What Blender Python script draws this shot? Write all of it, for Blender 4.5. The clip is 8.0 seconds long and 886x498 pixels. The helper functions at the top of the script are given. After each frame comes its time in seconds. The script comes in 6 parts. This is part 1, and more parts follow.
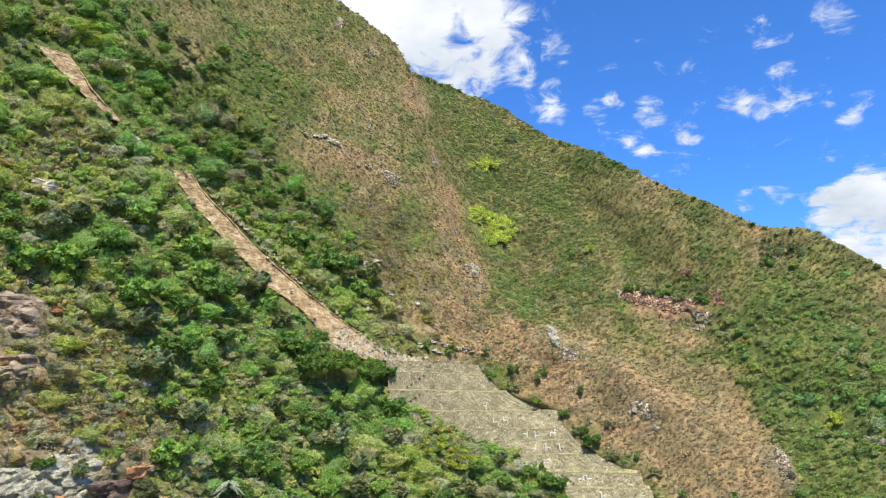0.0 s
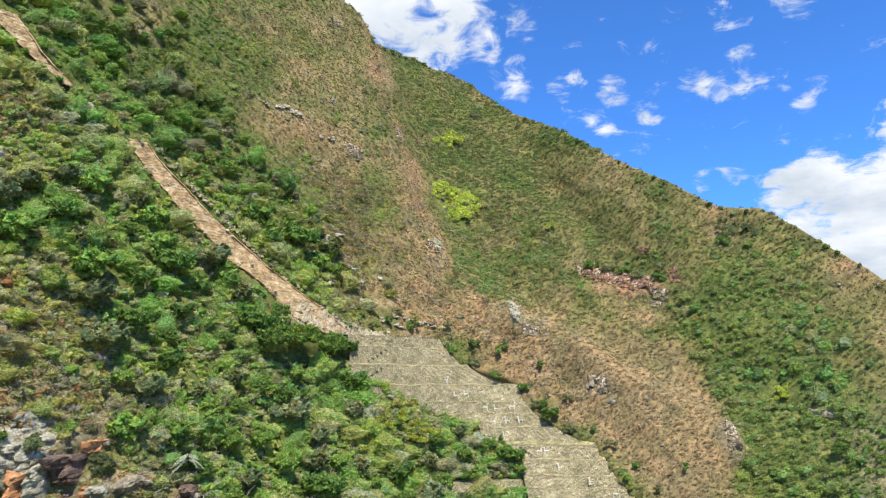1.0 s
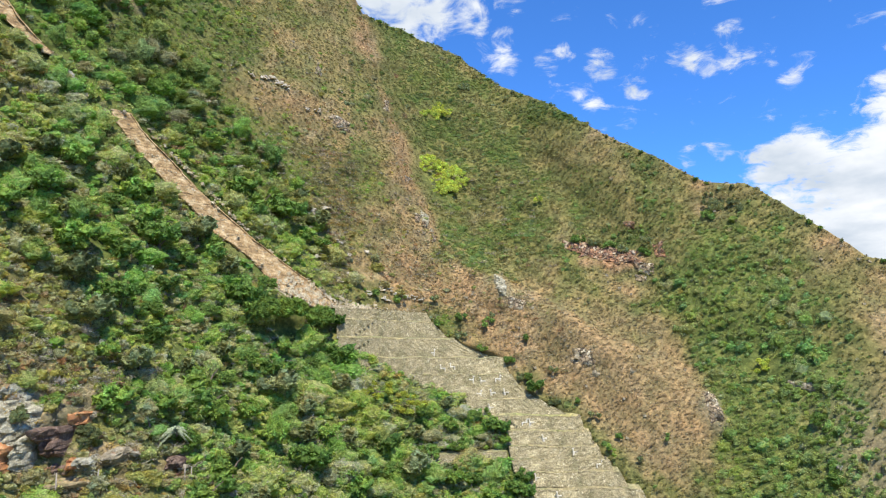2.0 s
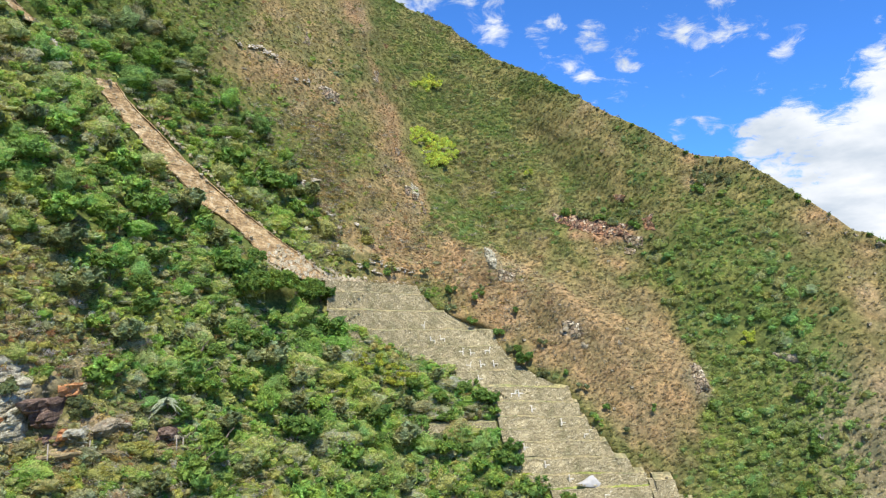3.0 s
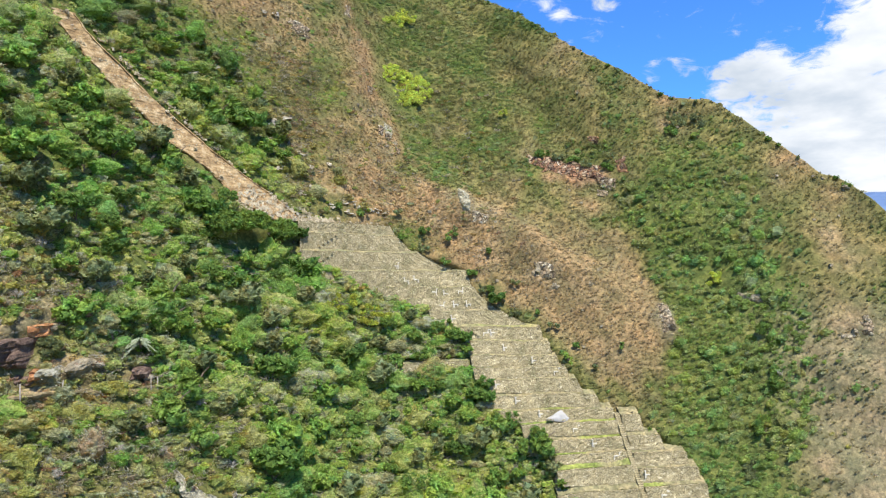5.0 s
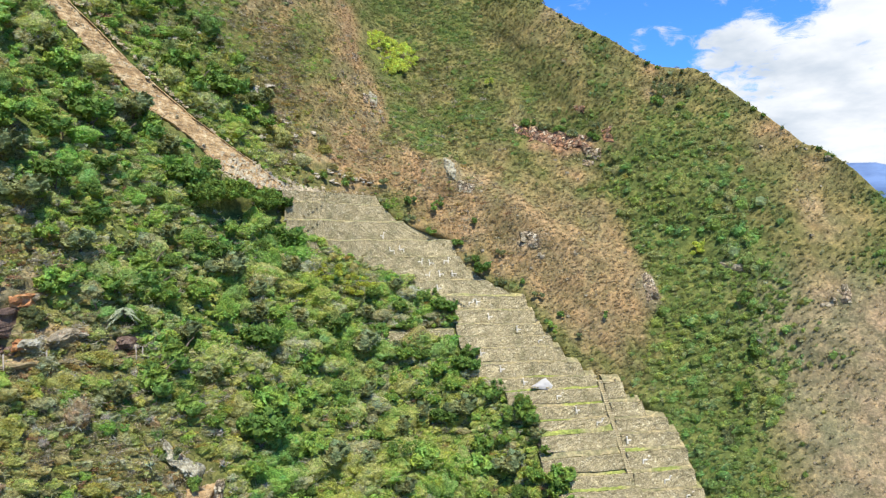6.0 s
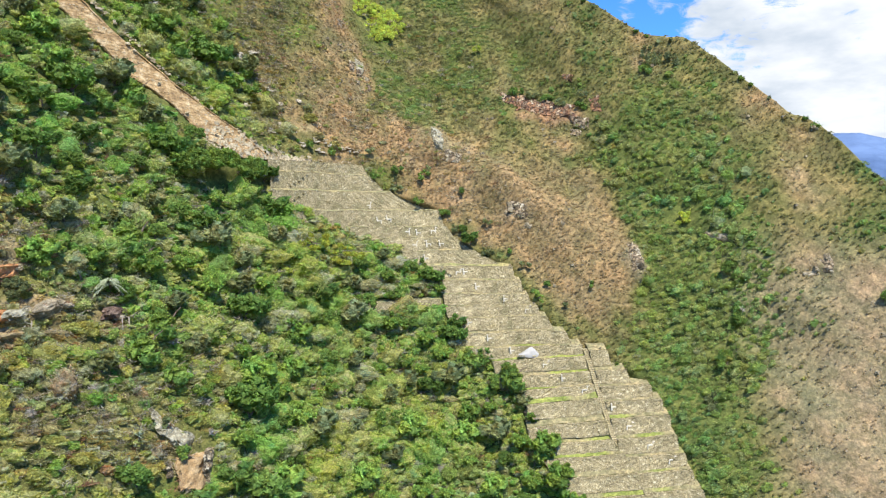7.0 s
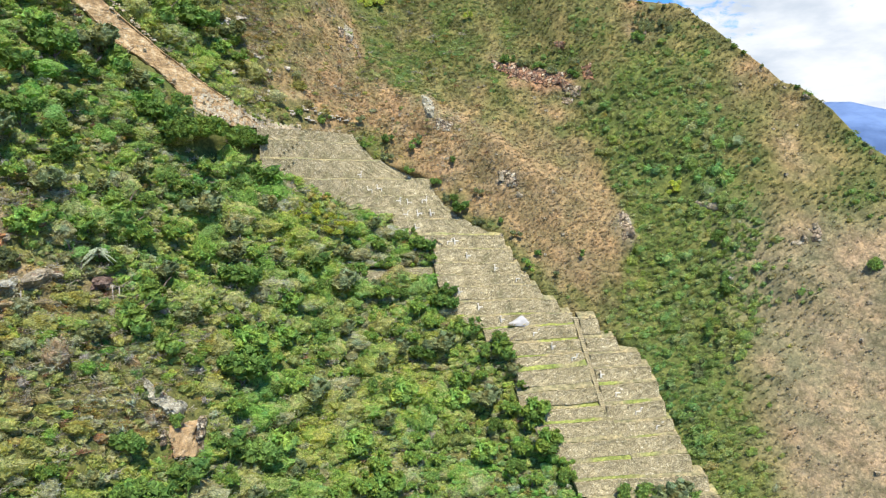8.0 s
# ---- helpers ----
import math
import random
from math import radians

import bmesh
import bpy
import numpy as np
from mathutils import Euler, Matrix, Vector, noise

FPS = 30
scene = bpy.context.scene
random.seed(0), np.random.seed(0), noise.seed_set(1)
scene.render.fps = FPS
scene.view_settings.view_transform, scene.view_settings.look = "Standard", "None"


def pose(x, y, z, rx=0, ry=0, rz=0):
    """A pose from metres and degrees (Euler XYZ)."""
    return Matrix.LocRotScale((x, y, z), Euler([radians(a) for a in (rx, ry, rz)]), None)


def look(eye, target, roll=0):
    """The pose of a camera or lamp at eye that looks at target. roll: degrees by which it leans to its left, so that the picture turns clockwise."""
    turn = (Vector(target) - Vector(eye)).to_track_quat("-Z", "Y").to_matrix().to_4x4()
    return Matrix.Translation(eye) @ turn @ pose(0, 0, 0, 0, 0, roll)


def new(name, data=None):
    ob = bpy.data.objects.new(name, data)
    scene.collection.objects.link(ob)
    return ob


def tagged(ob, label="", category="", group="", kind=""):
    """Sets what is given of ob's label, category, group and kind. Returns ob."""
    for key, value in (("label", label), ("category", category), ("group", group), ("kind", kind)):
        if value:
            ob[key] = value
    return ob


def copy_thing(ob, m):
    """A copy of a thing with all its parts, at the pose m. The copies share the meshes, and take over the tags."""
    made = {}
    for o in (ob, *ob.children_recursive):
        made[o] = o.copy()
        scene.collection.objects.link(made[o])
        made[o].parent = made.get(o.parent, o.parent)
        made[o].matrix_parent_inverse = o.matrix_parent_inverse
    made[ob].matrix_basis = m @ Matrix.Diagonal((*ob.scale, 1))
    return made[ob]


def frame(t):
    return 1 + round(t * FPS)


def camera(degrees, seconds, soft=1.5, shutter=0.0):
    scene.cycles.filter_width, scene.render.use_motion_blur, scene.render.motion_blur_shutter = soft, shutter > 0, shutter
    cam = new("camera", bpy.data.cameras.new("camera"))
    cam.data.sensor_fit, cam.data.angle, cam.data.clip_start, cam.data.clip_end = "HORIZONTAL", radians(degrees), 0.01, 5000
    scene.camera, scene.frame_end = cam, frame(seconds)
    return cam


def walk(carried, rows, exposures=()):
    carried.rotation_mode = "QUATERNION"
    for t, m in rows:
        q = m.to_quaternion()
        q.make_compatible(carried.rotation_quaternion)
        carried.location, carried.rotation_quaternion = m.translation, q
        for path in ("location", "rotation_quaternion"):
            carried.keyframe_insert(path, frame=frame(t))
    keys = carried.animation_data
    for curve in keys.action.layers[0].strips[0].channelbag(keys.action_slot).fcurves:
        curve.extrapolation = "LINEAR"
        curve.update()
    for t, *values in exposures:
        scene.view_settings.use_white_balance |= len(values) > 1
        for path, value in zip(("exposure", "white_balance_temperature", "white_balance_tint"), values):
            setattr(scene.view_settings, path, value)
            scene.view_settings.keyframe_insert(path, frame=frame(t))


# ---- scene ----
cam = camera(67.18, 8.0, 1.2)
# seconds, place in metres, yaw, pitch
PATH = [
    (0.0, 0.000, 0.000, 0.000, -0.009, 14.102),
    (0.5, -0.095, 0.021, -0.050, -2.065, 13.068),
    (1.0, -0.186, 0.036, -0.096, -3.347, 12.006),
    (1.5, -0.266, 0.048, -0.135, -4.036, 10.909),
    (3.0, -0.421, 0.111, -0.218, -5.433, 7.466),
    (3.5, -0.469, 0.134, -0.243, -5.925, 6.276),
    (4.0, -0.515, 0.159, -0.266, -6.480, 5.012),
    (4.5, -0.558, 0.183, -0.287, -7.111, 3.743),
    (6.0, -0.680, 0.256, -0.340, -9.058, -0.130),
    (6.5, -0.716, 0.282, -0.352, -9.609, -1.402),
    (7.0, -0.748, 0.309, -0.361, -10.187, -2.704),
    (7.5, -0.778, 0.335, -0.367, -10.606, -4.033),
    (8.0, -0.808, 0.361, -0.373, -10.987, -5.336),
]
EXPOSURES = [(0.0, 0.87), (5.0, 0.87), (8.0, 0.94)]
walk(cam, [(t, pose(x, y, z, 90 + pitch, 0, yaw)) for t, x, y, z, yaw, pitch in PATH], EXPOSURES)

# ---------------------------------------------------------------- light
SUN_ELEVATION, SUN_AZIMUTH = 58.0, 174.0  # azimuth clockwise from +y (ahead)
sun_way = Vector((math.sin(radians(SUN_AZIMUTH)) * math.cos(radians(SUN_ELEVATION)),
                  math.cos(radians(SUN_AZIMUTH)) * math.cos(radians(SUN_ELEVATION)),
                  math.sin(radians(SUN_ELEVATION))))
sun = new("sun", bpy.data.lights.new("sun", "SUN"))
sun.data.energy, sun.data.angle, sun.data.color = 4.2, radians(0.55), (1.0, 0.95, 0.86)
sun.matrix_world = look(sun_way * 300, (0, 0, 0))


def nodes_of(tree):
    """Short hands for building a node tree: add a node, link two sockets."""
    def add(kind, operation="", **values):
        n = tree.nodes.new(kind)
        if operation:
            n.operation = operation
        for key, value in values.items():
            n.inputs[key].default_value = value
        return n
    return add, tree.links.new


def ramp(add, stops):
    n = add("ShaderNodeValToRGB")
    while len(n.color_ramp.elements) < len(stops):
        n.color_ramp.elements.new(0.5)
    for e, (at, col) in zip(n.color_ramp.elements, stops):
        e.position, e.color = at, (*col, 1) if len(col) == 3 else col
    return n


def build_world():
    world = bpy.data.worlds.new("sky")
    scene.world = world
    world.use_nodes = True
    tree = world.node_tree
    tree.nodes.clear()
    add, link = nodes_of(tree)
    sky = add("ShaderNodeTexSky")
    sky.sky_type, sky.sun_disc, sky.altitude = "NISHITA", False, 2800.0
    sky.air_density, sky.dust_density, sky.ozone_density = 1.0, 0.4, 2.5
    sky.sun_elevation, sky.sun_rotation = radians(SUN_ELEVATION), radians(SUN_AZIMUTH)
    tint = add("ShaderNodeMix")
    tint.data_type, tint.blend_type = "RGBA", "MULTIPLY"
    tint.inputs[0].default_value = 1.0
    tint.inputs[7].default_value = (0.40, 0.83, 1.32, 1)
    link(sky.outputs[0], tint.inputs[6])
    coord = add("ShaderNodeTexCoord")
    # the direction, flattened onto a cloud layer
    split = add("ShaderNodeSeparateXYZ")
    link(coord.outputs["Generated"], split.inputs[0])
    lift = add("ShaderNodeMath", operation="ADD"); lift.inputs[1].default_value = 0.22
    link(split.outputs[2], lift.inputs[0])
    safe = add("ShaderNodeMath", operation="MAXIMUM"); safe.inputs[1].default_value = 0.05
    link(lift.outputs[0], safe.inputs[0])
    flat = add("ShaderNodeVectorMath", operation="DIVIDE")
    both = add("ShaderNodeCombineXYZ")
    for i in range(3):
        link(safe.outputs[0], both.inputs[i])
    link(coord.outputs["Generated"], flat.inputs[0]); link(both.outputs[0], flat.inputs[1])
    fine = add("ShaderNodeTexNoise", Scale=13.0, Detail=9.0, Roughness=0.66, Distortion=0.5)
    link(flat.outputs[0], fine.inputs["Vector"])
    total = None

    # banks of cloud: azimuth, elevation, spread, weight
    for az, el, spread, weight in CLOUD_BANKS:
        way = Vector((math.sin(radians(az)) * math.cos(radians(el)), math.cos(radians(az)) * math.cos(radians(el)), math.sin(radians(el))))
        dot = add("ShaderNodeVectorMath", operation="DOT_PRODUCT")
        dot.inputs[1].default_value = way
        link(coord.outputs["Generated"], dot.inputs[0])
        fall = add("ShaderNodeMapRange")
        fall.interpolation_type = "SMOOTHSTEP"
        fall.inputs[1].default_value, fall.inputs[2].default_value = math.cos(radians(spread)), 1.0
        fall.inputs[3].default_value, fall.inputs[4].default_value = 0.0, weight
        link(dot.outputs["Value"], fall.inputs[0])
        if total is None:
            total = fall.outputs[0]
        else:
            s = add("ShaderNodeMath", operation="ADD")
            link(total, s.inputs[0]); link(fall.outputs[0], s.inputs[1])
            total = s.outputs[0]
    s = add("ShaderNodeMath", operation="ADD")
    rag = add("ShaderNodeMath", operation="MULTIPLY_ADD")
    rag.inputs[1].default_value, rag.inputs[2].default_value = 1.5, -0.25
    link(fine.outputs[0], rag.inputs[0])
    link(total, s.inputs[0]); link(rag.outputs[0], s.inputs[1])
    cover = add("ShaderNodeMapRange")
    cover.interpolation_type = "SMOOTHSTEP"
    cover.inputs[1].default_value, cover.inputs[2].default_value = 0.63, 1.04
    link(s.outputs[0], cover.inputs[0])
    # thick parts are greyer from below
    grey = add("ShaderNodeTexNoise", Scale=3.0, Detail=5.0, Roughness=0.55)
    link(flat.outputs[0], grey.inputs["Vector"])
    tone = ramp(add, [(0.35, (2.7, 3.05, 3.5)), (0.62, (4.5, 4.6, 4.75))])
    link(grey.outputs[0], tone.inputs[0])
    mix = add("ShaderNodeMix")
    mix.data_type = "RGBA"
    link(cover.outputs[0], mix.inputs[0]); link(tint.outputs[2], mix.inputs[6]); link(tone.outputs[0], mix.inputs[7])
    back = add("ShaderNodeBackground", Strength=0.13)
    link(mix.outputs[2], back.inputs[0])
    link(back.outputs[0], add("ShaderNodeOutputWorld").inputs[0])


CLOUD_BANKS = [
    (-4.5, 32.0, 5.5, 0.30), (1.0, 32.0, 5.5, 0.34), (5.4, 32.8, 3.2, 0.24), (5.4, 29.4, 2.2, 0.17), (2.6, 28.6, 3.0, 0.26), (-8.0, 36.0, 8.0, 0.35), (4.0, 36.5, 6.0, 0.26),
    (8.5, 30.4, 2.0, 0.25), (10.7, 30.0, 1.7, 0.24), (9.1, 27.0, 2.2, 0.25), (10.0, 25.0, 1.8, 0.25), (7.4, 28.6, 1.8, 0.18), (13.8, 24.8, 1.5, 0.24), (15.8, 25.8, 1.3, 0.22), (18.7, 24.7, 1.9, 0.26),
    (28.1, 28.9, 1.9, 0.20), (33.5, 28.5, 1.9, 0.22), (25.4, 24.3, 1.7, 0.26), (27.0, 23.8, 1.7, 0.26), (29.7, 23.7, 1.6, 0.25), (31.7, 23.5, 1.5, 0.24), (29.4, 26.1, 1.4, 0.17), (23.5, 26.7, 0.9, 0.18), (33.5, 21.3, 1.3, 0.22),
    (17.5, 22.3, 1.7, 0.23), (21.7, 22.3, 1.3, 0.24), (20.6, 20.0, 1.5, 0.22), (18.3, 20.6, 1.6, 0.22), (31.9, 19.3, 1.3, 0.21), (28.0, 16.9, 1.4, 0.22), (25.5, 16.6, 1.2, 0.20),
    (35.2, 12.0, 6.6, 0.55), (30.9, 15.2, 2.2, 0.34), (33.6, 16.4, 2.4, 0.32), (43.0, 13.0, 8.0, 0.55), (40.6, 18.4, 3.6, 0.40), (42.5, 6.0, 6.5, 0.6), (37.0, 7.0, 5.0, 0.4), (52.0, 16.0, 12.0, 0.45), (60.0, 30.0, 20.0, 0.20), (-60.0, 40.0, 25.0, 0.2), (150.0, 45.0, 30.0, 0.15),
]
build_world()

# ---------------------------------------------------------------- the lie of the land
# The hillside is given as the distance y behind a point (x, z) of its face: two steep faces
# that meet in a hollow, with a spur, gullies and uneven ground on them.
LATTICE = np.random.RandomState(7).rand(256, 256)


def bumps(x, z, size, seed=0):
    """Smooth value noise from -1 to 1 with cells of that size."""
    u, v = np.asarray(x) / size + 31.7 * seed + 900, np.asarray(z) / size + 17.3 * seed + 900
    i, j = np.floor(u).astype(int), np.floor(v).astype(int)
    a, b = u - i, v - j
    a, b = a * a * (3 - 2 * a), b * b * (3 - 2 * b)
    g = lambda p, q: LATTICE[p % 256, q % 256]
    return 2 * ((g(i, j) * (1 - a) + g(i + 1, j) * a) * (1 - b) + (g(i, j + 1) * (1 - a) + g(i + 1, j + 1) * a) * b) - 1


def fbm(x, z, size, octaves=4, seed=0):
    total, amp, norm = 0, 1.0, 0
    for k in range(octaves):
        total, norm = total + amp * bumps(x, z, size / 2 ** k, seed + 3 * k), norm + amp
        amp *= 0.55
    return total / norm


def smooth(a, b, x):
    t = np.clip((np.asarray(x, float) - a) / (b - a), 0, 1)
    return t * t * (3 - 2 * t)


def hill(x, z):
    x, z = np.asarray(x, float), np.asarray(z, float)
    xc, zz = np.clip(x, -75, 120), np.where(z > 25, 25 + (z - 25) * 0.7, z)
    left = 126 + 0.85 * xc + 0.60 * zz
    right = 128 - 0.45 * (xc - 30) - 0.003 * np.clip(xc - 30, 0, 90) ** 2 + 0.55 * zz
    return -8.0 * np.logaddexp(-left / 8.0, -right / 8.0)


CREST_X = [-400, -75, -45, -29.7, -26.5, -20.2, -15.9, -12.3, -10.3, -8.2, -3.7, 2.5, 7.2, 12, 17.3, 22.2, 27.5, 32.6, 37.2, 42.4, 47.4, 51.9, 56.1, 60.4, 63.4, 68, 69.7, 71.9, 73.7, 75.2, 77.5, 79.7, 80.9, 82.6, 83.9, 86.1, 87.8, 89.8, 100, 120, 160, 400]
CREST_Z = [150, 128, 113, 102.8, 102.2, 99, 96.2, 93.4, 90.5, 87, 88.7, 88.4, 86.4, 85.4, 81.8, 76.1, 70.5, 67.2, 63.7, 57.9, 53, 48.1, 44.1, 40.4, 37.4, 35.6, 35.2, 33, 30.4, 28.1, 25, 20.4, 18.5, 17.8, 16.1, 11.8, 7.5, 4.4, -12, -38, -60, -66]


def crest(x):
    return np.interp(x, CREST_X, CREST_Z) + 0.5 * bumps(x, 0 * np.asarray(x), 5.0, 5) + 0.35 * bumps(x, 0 * np.asarray(x), 1.7, 6)


# terraces: height of the wall's top, and its two ends
def joint(z):
    """Where the stairway, and below it a joint, divides the terraces."""
    return float(np.interp(z, [-49, -42, -37, -22.5], [50.2, 47.7, 45.3, 43.4]))


def gap(z):
    return 0.46 if z > -37.5 else 0.03


TERRACES = [(10.0, -10.2, 7.0), (7.9, -9.7, 8.4), (4.5, -9.3, 12.5), (0.9, -6, 21.6), (-2.2, 3, 22.9), (-4.3, 7.6, 24.6), (-6.7, 14, 27.6),
            (-9.5, 18, 33.8), (-12.0, 20, 34.9), (-14.4, 21, 35.8), (-16.4, 21.3, 37.0), (-18.2, 21.8, 38.3), (-20.5, 23, 40.9)]
TERRACES += [(z, x, joint(z) - gap(z)) for z, x in ((-22.7, 24), (-24.6, 28.4), (-27.0, 29.2), (-29.1, 32.6), (-31.1, 33), (-34.3, 32.6), (-37.0, 32.8), (-38.8, 34.4), (-41.3, 36.8), (-44.0, 38.2), (-46.3, 39.2), (-48.6, 40.6))]
SIDE_TERRACES = [(z, joint(z) + gap(z), x) for z, x in ((-22.9, 46.6), (-25.8, 48.8), (-28.1, 51.8), (-30.2, 52.9), (-32.5, 53.4), (-35.3, 53.7), (-37.8, 54.3), (-39.8, 54.7), (-42.1, 55.4), (-44.8, 57), (-47.2, 58))]
# the stepped strip of stone that climbs on from the top terrace: height, middle, half width
STRIP = [(10.4, -12.6, 2.6), (12.4, -15.8, 3.9), (14.8, -18.6, 3.5), (17.2, -21.6, 2.9), (19.6, -24.6, 2.8), (22.0, -27.7, 2.9), (24.4, -30.4, 2.7), (26.8, -32.9, 2.3),
         (29.2, -35.5, 2.3), (31.6, -37.7, 2.2), (34.0, -39.8, 2.1), (36.4, -42.0, 1.9), (38.8, -44.0, 1.7), (41.0, -45.2, 1.3)]
HIGH_STRIP = [(48.9, -55.2, 0.7), (50.3, -57.0, 0.9), (51.8, -58.6, 1.1), (53.6, -60.4, 1.3), (55.6, -62.0, 1.6), (57.6, -63.8, 1.9), (59.2, -65.2, 2.1)]


def built(x, z, rim=0.0):
    """1 where walls stand, 0 elsewhere."""
    x, z = np.asarray(x, float), np.asarray(z, float)
    out = np.zeros(np.broadcast(x, z).shape)
    for rows in (TERRACES, SIDE_TERRACES):
        top = [r[0] for r in rows][::-1]
        lo, hi = np.interp(z, top, [r[1] for r in rows][::-1]), np.interp(z, top, [r[2] for r in rows][::-1])
        out = np.maximum(out, (x > lo - rim) & (x < hi + rim) & (z > top[0] - 3) & (z < top[-1] + rim))
    out = np.maximum(out, (x > 7 - rim) & (x < 20.5 + rim) & (z > -17.6) & (z < -15.2 + 0.3 * rim))
    out = np.maximum(out, (x > -38) & (x < -26) & (z > -14.0) & (z < -13.7))
    for rows in (STRIP, HIGH_STRIP):
        top = [r[0] for r in rows]
        mid, half = np.interp(z, top, [r[1] for r in rows]), np.interp(z, top, [r[2] for r in rows])
        out = np.maximum(out, (np.abs(x - mid) < half + rim - 0.6 * (rim > 0.5)) & (z > top[0] - 3) & (z < top[-1] + rim))
    return out


def land(x, z):
    """The hillside with its relief."""
    x, z = np.asarray(x, float), np.asarray(z, float)
    y = hill(x, z)
    # spur that ends in the shoulder of the skyline
    line = np.interp(z, [-30, -8, 16, 31, 50, 75, 92], [66, 54, 22, 5, -3, -8, -11])
    d = x - line
    y = y - 4.5 * np.exp(-(np.minimum(d, 0) / 16) ** 2 - (np.maximum(d, 0) / 5) ** 2) * smooth(-25, 20, z)
    # gullies down the right-hand faces
    for foot, slope, wide, deep in ((60, -0.35, 6, 1.5), (72, -0.55, 5, 1.2), (44, -0.50, 5, 0.7)):
        y = y + deep * np.exp(-((x - foot - slope * (z + 20)) / wide) ** 2)
    # a hollow added under the overhanging bush, to hold a dark pocket of shade
    y = y + 1.8 * np.exp(-((x + 15.5) / 6.0) ** 2 - ((z - 5.6) / 1.3) ** 2)
    rough = 1 - 0.9 * built(x, z, 0.8)
    y = y + rough * (1.5 * fbm(x, z, 22.0, 3, 1) + 0.8 * fbm(x, z, 6.0, 3, 2) + 0.25 * bumps(x, z, 1.3, 9))
    crag = np.abs(bumps(x + 0.6 * z, z, 1.9, 14)) + 0.5 * np.abs(bumps(x, z - 0.5 * x, 0.9, 15))
    y = y - (0.9 + 1.1 * smooth(-25, -38, x)) * crag * rockiness(x, z) * rough
    return y + 1.3 * built(x, z, -0.3)


# ---------------------------------------------------------------- what grows where
# patches on the face: x, z, reach in x, reach in z, strength
DRY = [(-22, 53, 12, 6, 0.30), (-12, 29, 7, 5, 0.28), (-1, 17, 10, 5, 0.40), (6, 26, 5, 9, 0.35), (30, 42, 26, 26, 0.10), (22, 10, 12, 9, 0.5), (36, 0, 12, 10, 0.5),
       (50, -6, 7, 12, 0.5), (52, -1, 4, 4, 0.3), (-8, 66, 7, 22, 0.12), (-30, 88, 24, 12, 0.15), (45, 50, 12, 5, 0.4), (2, 50, 3, 14, 0.35), (-6, 78, 3, 10, 0.3), (62, 33, 6, 6, 0.45), (81, 10, 6, 10, 0.6), (77, 20, 5, 5, 0.4),
       (81, -30, 9, 16, 1.0), (75, -42, 7, 12, 1.0), (83, -12, 6, 7, 0.6), (76, -8, 5, 4, 0.45), (-52, 8, 8, 9, 0.5), (-46, -4, 9, 7, 0.5), (-34, -13, 8, 3.5, 0.6), (-33, -26, 9, 7, 0.30), (-24, -20, 8, 5, 0.15), (-21, -30, 5, 4, 0.35),
       (48, 14, 4, 3, 0.4)]
LUSH = [(-25, 37, 7, 5, 0.8), (-19, 29, 5, 4, 0.7), (-29, 45, 6, 5, 0.6), (-14, 20, 4, 3, 0.6), (35, -42, 7, 10, 1.0), (27, -31, 8, 8, 0.9), (22, -24, 5, 6, 0.8), (-36, 44, 8, 7, 0.8), (-29, 33, 7, 7, 0.8), (-22, 24, 6, 5, 0.75), (-15, 17.5, 6, 3, 0.6), (-44, 55, 9, 8, 0.6), (-20, 36, 6, 4, 0.4), (-48, 25, 14, 12, 0.6), (-25, 2, 14, 9, 0.7), (-10, -12, 18, 10, 0.7), (5, -30, 26, 14, 0.7), (-2, -45, 18, 10, 0.7), (61, -14, 7, 24, 1.1), (72, 2, 6, 9, 0.5), (64, 12, 7, 12, 0.55), (68, -8, 5, 8, 0.4),
        (-31, 37, 6, 8, 0.75), (-60, 62, 18, 14, 0.8), (-38, 62, 10, 14, 0.5), (-46, 86, 14, 14, 0.5), (-19, 23, 6, 6, 0.7), (57, -40, 5, 12, 0.95), (77, -17, 3.0, 6.0, 0.9), (73, -9, 2.5, 4.0, 0.7), (-8, 14, 6, 2.5, 0.4), (-44, 50, 8, 8, 0.4), (49, -24, 3, 8, 0.6), (-28, -37, 10, 4, 0.9),
        (10, 8.5, 4, 1.6, 0.6), (16, 4.5, 3, 1.6, 0.6), (21, 1.5, 3, 1.6, 0.6), (26, -3, 3, 2, 0.6), (31, -7, 3, 2, 0.6), (36, -12, 3, 2.5, 0.6), (40, -17, 3, 3, 0.6), (44, -20, 3, 3, 0.6)]


def spur_edge(z):
    return np.interp(z, [-26, -19, -10, -2, 2.7, 5.9, 10.5, 16.8, 19.6, 26, 33, 43, 62, 66, 89], [51.4, 52.3, 54, 55.7, 47, 38.7, 32.8, 25.4, 16.4, 10.8, 8.5, 3.4, -0.5, -3.4, -7.4])


def thicket_edge(z):
    """The thicket fills the slope up to the terraces and the stepped strip."""
    return np.interp(z, [-50, -28, -22, -9, 0, 6, 10, 13, 41, 60], [46, 36, 31, 24, 4, -6, -12, -15, -46, -64])


def patches(x, z, rows):
    out = 0
    for px, pz, rx, rz, k in rows:
        out = out + k * np.exp(-(((x - px) / rx) ** 2 + ((z - pz) / rz) ** 2))
    return np.clip(out, 0, 1)


